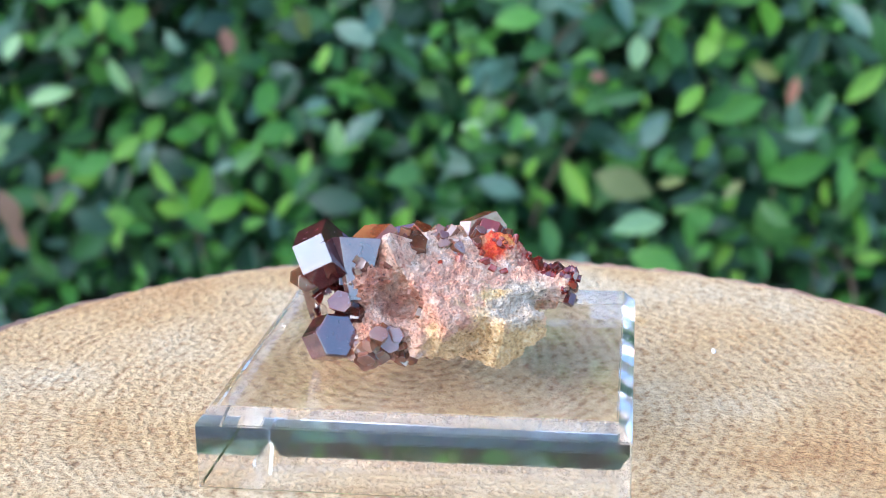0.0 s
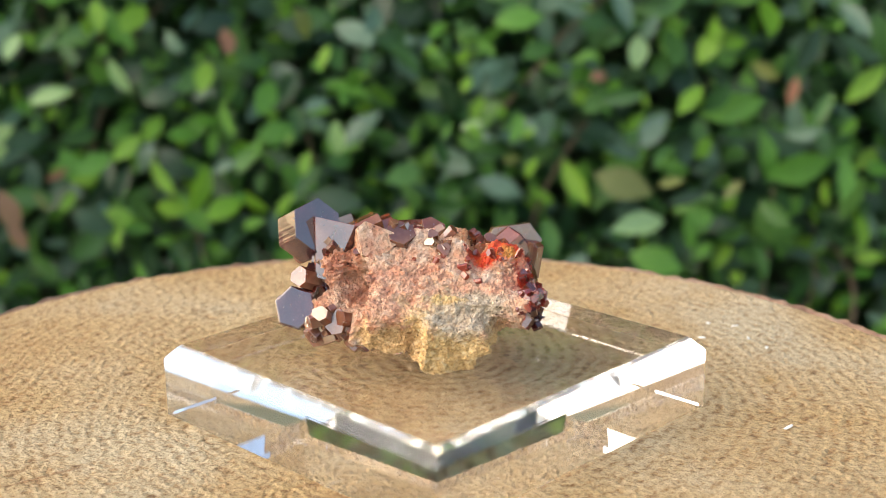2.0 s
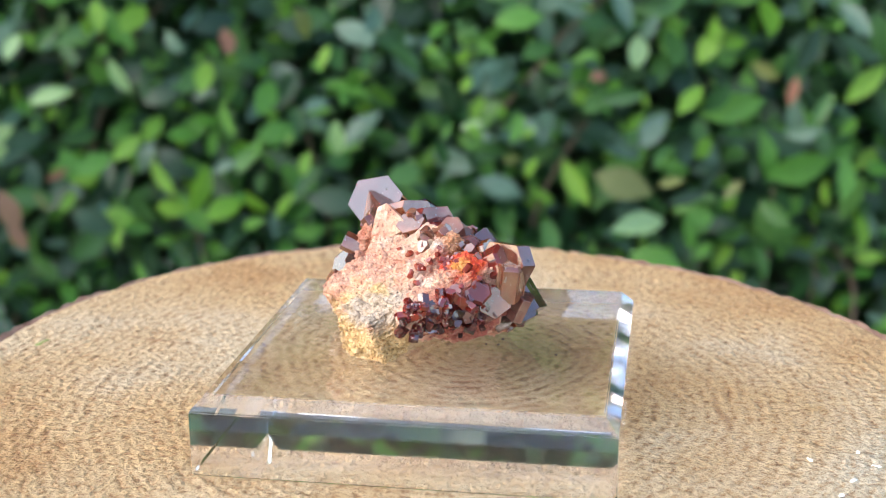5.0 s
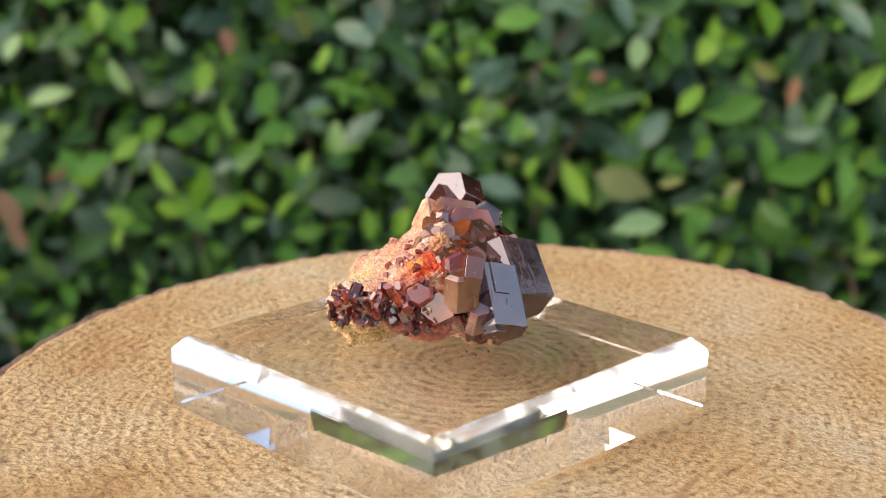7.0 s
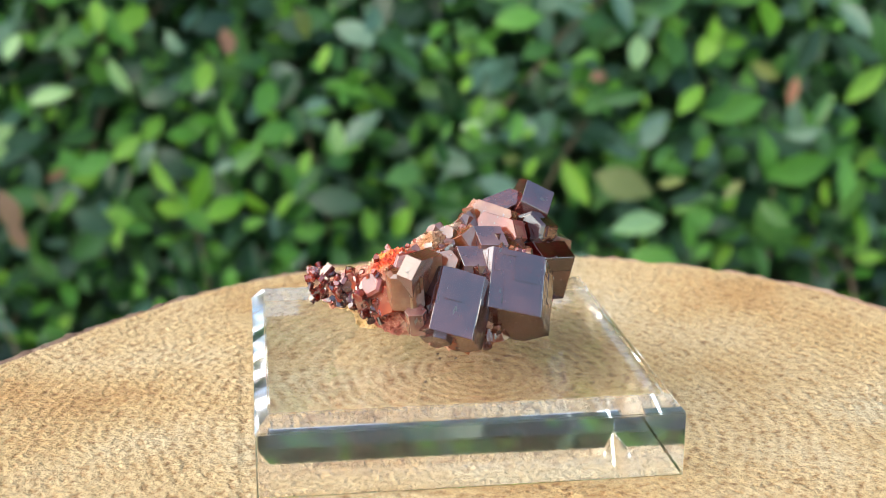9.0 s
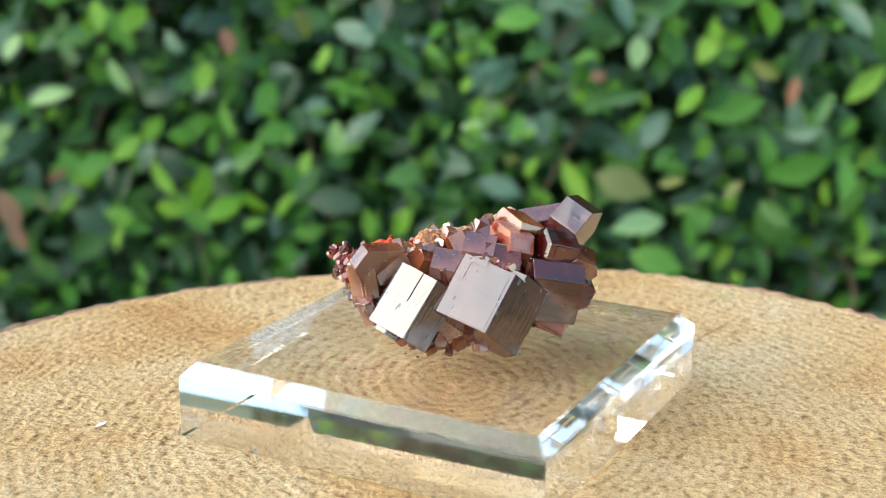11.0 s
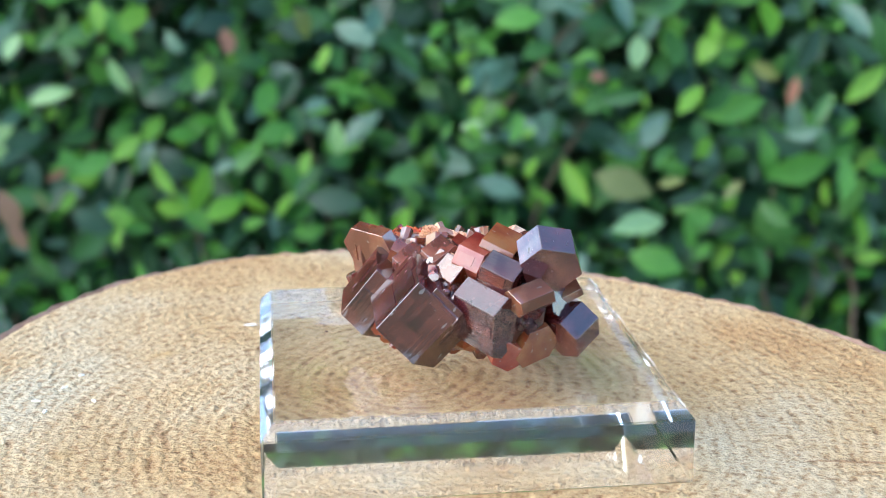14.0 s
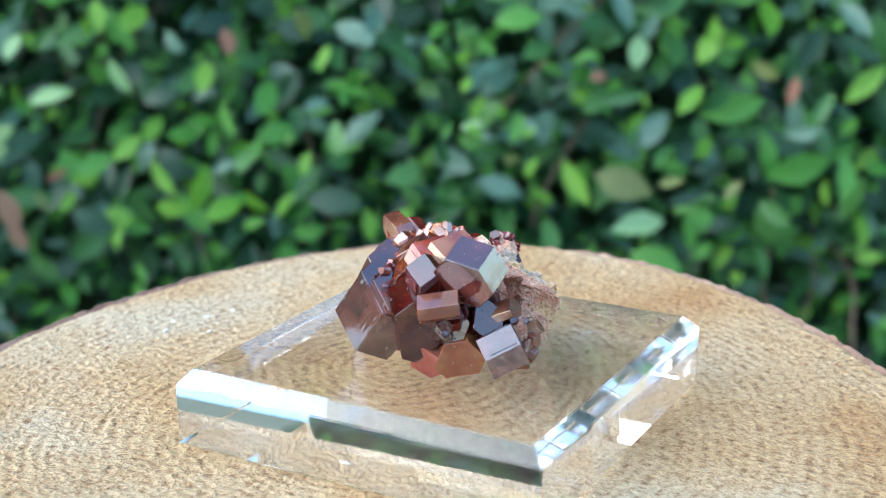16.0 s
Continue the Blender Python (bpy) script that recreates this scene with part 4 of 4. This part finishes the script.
def hedge():
    rng = random.Random(5)
    ob = new("hedge")
    ob.matrix_basis = pose(0, HEDGE_Y, GROUND_Z)
    tones = (("dark", LEAF_DARK), ("mid", LEAF_MID), ("bright", LEAF_BRIGHT), ("young", LEAF_YOUNG), ("pale", LEAF_PALE),
             ("sheen", LEAF_SHEEN), ("olive", LEAF_OLIVE), ("dead", LEAF_DEAD))
    sets = {}
    for key, mat in tones:
        sets[key] = [leaf_mesh("leaf", mat, f, c, b) for f, c, b in ((0.25, 0.18, 0.52), (0.50, 0.08, 0.42), (0.15, 0.30, 0.62))]
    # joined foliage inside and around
    # dark leaves reach deepest; their colour also puts shade into the gaps
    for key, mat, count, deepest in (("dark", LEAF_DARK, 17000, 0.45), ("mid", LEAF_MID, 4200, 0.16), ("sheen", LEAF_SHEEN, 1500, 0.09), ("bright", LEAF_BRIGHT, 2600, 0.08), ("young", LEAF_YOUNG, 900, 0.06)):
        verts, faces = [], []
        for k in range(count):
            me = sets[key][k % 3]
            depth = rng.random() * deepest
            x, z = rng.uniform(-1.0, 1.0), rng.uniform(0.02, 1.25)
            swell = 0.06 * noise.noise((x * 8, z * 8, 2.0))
            # bright and young leaves are kept small and also stand in for glints
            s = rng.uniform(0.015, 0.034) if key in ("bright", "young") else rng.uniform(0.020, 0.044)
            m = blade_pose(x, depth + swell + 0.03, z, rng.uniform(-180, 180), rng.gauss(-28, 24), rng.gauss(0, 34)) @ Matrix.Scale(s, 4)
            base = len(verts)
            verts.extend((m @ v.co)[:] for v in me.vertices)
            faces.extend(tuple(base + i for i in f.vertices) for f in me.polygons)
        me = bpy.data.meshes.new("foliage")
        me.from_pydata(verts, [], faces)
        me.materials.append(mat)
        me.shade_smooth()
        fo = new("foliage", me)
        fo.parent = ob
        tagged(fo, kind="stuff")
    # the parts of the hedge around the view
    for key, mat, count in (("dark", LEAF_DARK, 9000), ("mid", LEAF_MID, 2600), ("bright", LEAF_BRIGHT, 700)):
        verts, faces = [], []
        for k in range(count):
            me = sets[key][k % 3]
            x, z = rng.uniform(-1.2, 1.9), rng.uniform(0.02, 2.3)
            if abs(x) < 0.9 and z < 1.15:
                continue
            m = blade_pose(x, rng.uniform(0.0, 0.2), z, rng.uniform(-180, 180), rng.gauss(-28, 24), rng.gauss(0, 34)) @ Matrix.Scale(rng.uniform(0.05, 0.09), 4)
            base = len(verts)
            verts.extend((m @ v.co)[:] for v in me.vertices)
            faces.extend(tuple(base + i for i in f.vertices) for f in me.polygons)
        me = bpy.data.meshes.new("foliage")
        me.from_pydata(verts, [], faces)
        me.materials.append(mat)
        me.shade_smooth()
        fo = new("foliage", me)
        fo.parent = ob
        tagged(fo, kind="stuff")
    # added dark filler block, the shade inside the hedge put into its colour
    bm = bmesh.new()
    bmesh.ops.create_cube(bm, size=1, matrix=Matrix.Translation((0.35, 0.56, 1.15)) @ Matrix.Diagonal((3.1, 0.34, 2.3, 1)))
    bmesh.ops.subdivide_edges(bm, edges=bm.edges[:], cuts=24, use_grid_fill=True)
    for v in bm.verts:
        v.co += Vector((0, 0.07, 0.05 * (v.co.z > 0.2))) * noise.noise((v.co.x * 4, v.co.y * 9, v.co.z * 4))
    part("dark_filler", bm, FILLER_DARK, ob, "dark filler block, inner shade of the hedge painted in", smooth=True)
    # leaves over its top, ends and back
    verts, faces = [], []
    for k in range(9000):
        me = sets["mid"][k % 3]
        side = rng.random()
        if side < 0.35:
            x, y, z, turn = rng.uniform(-1.25, 1.95), rng.uniform(0.1, 0.8), 2.32, pose(0, 0, 0, -90)
        elif side < 0.75:
            x, y, z, turn = rng.uniform(-1.25, 1.95), 0.78, rng.uniform(0.05, 2.35), pose(0, 0, 0, 0, 0, 180)
        else:
            x, y, z = rng.choice((-1.24, 1.94)), rng.uniform(0.1, 0.8), rng.uniform(0.05, 2.35)
            turn = pose(0, 0, 0, 0, 0, 90 if x > 0 else -90)
        m = Matrix.Translation((x, y + rng.gauss(0, 0.03), z + rng.gauss(0, 0.03))) @ turn @ blade_pose(0, 0, 0, rng.uniform(-180, 180), rng.gauss(-20, 24), rng.gauss(0, 34)) @ Matrix.Scale(rng.uniform(0.06, 0.11), 4)
        base = len(verts)
        verts.extend((m @ v.co)[:] for v in me.vertices)
        faces.extend(tuple(base + i for i in f.vertices) for f in me.polygons)
    me = bpy.data.meshes.new("foliage")
    me.from_pydata(verts, [], faces)
    me.materials.append(LEAF_MID)
    me.shade_smooth()
    fo = new("foliage", me)
    fo.parent = ob
    tagged(fo, kind="stuff")
    # stems
    for k in range(46):
        x, z = rng.uniform(-0.6, 0.6), rng.uniform(0.25, 0.75)
        y = rng.uniform(0.0, 0.10)
        bm = bmesh.new()
        p, d, r = Vector((x, y + 0.06, z - 0.10)), Vector((rng.gauss(0, 0.5), -0.25, 1)).normalized(), rng.uniform(0.0016, 0.0032)
        rings = []
        for i in range(7):
            rings.append([bm.verts.new(p + Vector((math.cos(q), math.sin(q), 0)) * r * (1 - 0.1 * i)) for q in (0, 1.26, 2.51, 3.77, 5.03)])
            p = p + d * 0.03
            d = (d + Vector((rng.gauss(0, 0.22), rng.gauss(0, 0.12), rng.gauss(0, 0.1)))).normalized()
        for ra, rb in zip(rings, rings[1:]):
            for i in range(5):
                bm.faces.new((ra[i], ra[(i + 1) % 5], rb[(i + 1) % 5], rb[i]))
        part("stem", bm, TWIG, ob, smooth=True)

    def leaf(tone, x, y, z, length, angle):
        le = new("leaf", sets[tone][rng.randrange(3)])
        le.parent = ob
        le.matrix_basis = blade_pose(x, y, z, angle, rng.gauss(-18, 16), rng.gauss(0, 24)) @ Matrix.Scale(length, 4)

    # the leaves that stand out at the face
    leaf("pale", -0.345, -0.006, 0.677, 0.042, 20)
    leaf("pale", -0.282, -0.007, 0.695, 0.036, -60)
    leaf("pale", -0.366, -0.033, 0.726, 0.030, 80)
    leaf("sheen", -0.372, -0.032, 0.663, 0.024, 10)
    leaf("young", -0.297, -0.010, 0.748, 0.031, 100)
    leaf("young", -0.265, -0.013, 0.747, 0.036, 45)
    leaf("young", -0.207, -0.015, 0.696, 0.030, 80)
    leaf("bright", -0.186, -0.026, 0.661, 0.036, -60)
    leaf("bright", -0.153, -0.017, 0.678, 0.036, 60)
    leaf("bright", -0.148, -0.017, 0.647, 0.033, 20)
    leaf("young", -0.122, -0.018, 0.618, 0.022, 80)
    leaf("pale", -0.092, -0.030, 0.643, 0.033, -90)
    leaf("sheen", -0.110, -0.022, 0.672, 0.025, 30)
    leaf("young", -0.102, -0.023, 0.713, 0.022, 70)
    leaf("bright", -0.309, -0.013, 0.618, 0.039, 30)
    leaf("young", -0.319, -0.005, 0.603, 0.028, 190)
    leaf("young", -0.292, -0.007, 0.568, 0.031, 160)
    leaf("young", -0.247, -0.019, 0.606, 0.039, -45)
    leaf("young", -0.213, -0.022, 0.596, 0.044, 65)
    leaf("young", -0.166, -0.027, 0.583, 0.030, -70)
    leaf("young", -0.193, -0.034, 0.583, 0.038, 40)
    leaf("young", -0.239, -0.034, 0.582, 0.030, 0)
    leaf("young", -0.140, -0.021, 0.581, 0.030, 60)
    leaf("young", -0.277, -0.025, 0.635, 0.033, 45)
    leaf("young", -0.253, -0.024, 0.651, 0.027, 50)
    leaf("bright", -0.229, -0.008, 0.644, 0.031, 10)
    leaf("dead", -0.386, -0.019, 0.577, 0.041, -70)
    leaf("dead", -0.380, -0.018, 0.552, 0.030, -60)
    leaf("dead", -0.338, -0.028, 0.612, 0.022, 20)
    leaf("olive", -0.352, -0.034, 0.589, 0.022, -60)
    leaf("dark", -0.097, -0.025, 0.586, 0.052, 0)
    leaf("dead", -0.182, -0.031, 0.729, 0.027, 80)
    leaf("olive", -0.118, -0.020, 0.742, 0.030, -60)
    leaf("young", -0.010, -0.005, 0.717, 0.015, 30)
    leaf("sheen", -0.028, -0.015, 0.726, 0.011, 0)
    leaf("sheen", -0.058, -0.030, 0.746, 0.030, 60)
    leaf("sheen", -0.235, -0.008, 0.725, 0.025, -45)
    leaf("young", -0.335, -0.011, 0.583, 0.022, 60)
    leaf("young", -0.292, -0.013, 0.552, 0.028, 80)
    leaf("young", -0.039, -0.008, 0.560, 0.033, 60)
    leaf("young", -0.066, -0.012, 0.561, 0.030, 100)
    leaf("mid", -0.089, -0.011, 0.620, 0.030, 10)
    leaf("mid", -0.339, -0.024, 0.731, 0.033, 40)
    leaf("mid", -0.325, -0.006, 0.715, 0.033, -30)
    leaf("dark", -0.372, -0.006, 0.638, 0.036, 10)
    leaf("dark", -0.243, -0.030, 0.682, 0.033, 30)
    leaf("mid", -0.067, -0.012, 0.708, 0.025, 70)
    leaf("bright", -0.087, -0.014, 0.678, 0.022, 80)
    leaf("dark", -0.195, -0.021, 0.743, 0.038, 20)
    leaf("dark", -0.313, -0.019, 0.568, 0.039, -20)
    leaf("mid", -0.035, -0.020, 0.608, 0.033, 20)
    leaf("sheen", -0.194, -0.007, 0.613, 0.028, 30)
    leaf("mid", -0.175, -0.020, 0.623, 0.028, 70)
    leaf("dark", -0.146, -0.010, 0.718, 0.036, -40)
    leaf("young", 0.030, -0.024, 0.668, 0.021, 60)
    leaf("pale", 0.026, -0.009, 0.650, 0.022, 20)
    leaf("young", 0.021, -0.008, 0.687, 0.017, 80)
    leaf("bright", 0.064, -0.021, 0.746, 0.041, 20)
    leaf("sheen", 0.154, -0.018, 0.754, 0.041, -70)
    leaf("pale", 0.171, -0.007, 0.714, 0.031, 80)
    leaf("mid", 0.202, -0.013, 0.720, 0.041, 70)
    leaf("young", 0.230, -0.020, 0.721, 0.038, 60)
    leaf("young", 0.251, -0.028, 0.724, 0.027, 10)
    leaf("young", 0.232, -0.025, 0.735, 0.025, 80)
    leaf("olive", 0.280, -0.014, 0.698, 0.028, -30)
    leaf("young", 0.278, -0.030, 0.748, 0.044, 70)
    leaf("bright", 0.255, -0.008, 0.664, 0.056, 15)
    leaf("mid", 0.238, -0.027, 0.676, 0.036, 50)
    leaf("sheen", 0.184, -0.008, 0.644, 0.039, 60)
    leaf("mid", 0.155, -0.026, 0.678, 0.041, 10)
    leaf("dark", 0.105, -0.006, 0.652, 0.039, 0)
    leaf("mid", 0.134, -0.014, 0.671, 0.030, 40)
    leaf("young", 0.367, -0.020, 0.687, 0.047, 45)
    leaf("sheen", 0.354, -0.019, 0.743, 0.044, -45)
    leaf("sheen", 0.318, -0.015, 0.643, 0.036, 10)
    leaf("bright", 0.286, -0.017, 0.623, 0.047, 100)
    leaf("bright", 0.314, -0.026, 0.613, 0.060, 10)
    leaf("bright", 0.354, -0.029, 0.605, 0.041, 80)
    leaf("bright", 0.386, -0.020, 0.613, 0.030, 20)
    leaf("young", 0.119, -0.007, 0.597, 0.047, -55)
    leaf("olive", 0.159, -0.016, 0.599, 0.052, -12)
    leaf("pale", 0.173, -0.033, 0.565, 0.057, 5)
    leaf("bright", 0.223, -0.010, 0.552, 0.036, -80)
    leaf("mid", 0.260, -0.013, 0.549, 0.033, 40)
    leaf("young", 0.378, -0.008, 0.554, 0.042, 60)
    leaf("young", 0.075, -0.029, 0.647, 0.015, 40)
    leaf("olive", 0.061, -0.013, 0.620, 0.015, 0)
    leaf("young", 0.077, -0.033, 0.617, 0.022, 60)
    leaf("young", 0.232, -0.015, 0.630, 0.028, 30)
    leaf("dead", 0.303, -0.027, 0.682, 0.027, 80)
    leaf("young", 0.214, -0.028, 0.676, 0.033, 60)
    leaf("mid", 0.196, -0.009, 0.622, 0.033, 50)
    leaf("olive", 0.254, -0.032, 0.596, 0.022, 60)
    leaf("young", 0.357, -0.019, 0.650, 0.025, 30)
    leaf("dark", 0.318, -0.009, 0.716, 0.047, 60)
    leaf("dark", 0.356, -0.028, 0.718, 0.041, -40)
    leaf("dead", 0.135, -0.029, 0.697, 0.019, 20)
    leaf("mid", 0.084, -0.009, 0.717, 0.033, 30)
    leaf("dark", 0.083, -0.022, 0.686, 0.030, -60)
    leaf("sheen", 0.112, -0.013, 0.753, 0.033, -30)
    leaf("mid", 0.328, -0.034, 0.667, 0.035, 70)
    leaf("dark", 0.216, -0.024, 0.587, 0.036, 20)
    leaf("sheen", 0.043, -0.030, 0.707, 0.025, 40)
    leaf("mid", 0.296, -0.015, 0.570, 0.036, -30)
    leaf("olive", 0.200, -0.033, 0.603, 0.024, 20)
    # others between them
    for k in range(160):
        x, z = rng.uniform(-0.44, 0.44), rng.uniform(0.40, 0.80)
        leaf(rng.choice(("mid", "mid", "dark", "dark", "sheen", "bright")), x, rng.uniform(0.0, 0.05), z, rng.uniform(0.028, 0.052), rng.uniform(-180, 180))
    # extra leaves whose lighter colours brighten this part of the face
    for k in range(34):
        x, z = rng.uniform(0.0, 0.21), rng.uniform(0.635, 0.775)
        leaf(rng.choice(("bright", "young", "mid", "sheen")), x, rng.uniform(-0.02, 0.03), z, rng.uniform(0.016, 0.034), rng.uniform(-180, 180))
    return tagged(ob, "dense hedge of glossy dark and young green leaves", "hedge")


hedge()


# ---------------------------------------------------------------- the turning
def turn_at(t):
    a = math.radians(18 * t)
    deg = 82.018 - 18.2234 * t - 0.00158 * (t - 8) ** 2 - 0.304 * math.sin(a) + 0.117 * math.cos(a)
    return pose(0, 0, 0, 0, 0, deg) @ pose(0, 0, 0, -0.524, -0.166, 0)


def motions():
    rows = [(0.5 * k, turn_at(0.5 * k)) for k in range(33)]
    for thing in (WOOD_SLICE, DISPLAY_BASE, SPECIMEN, *BITS):
        walk(thing, rows)


motions()
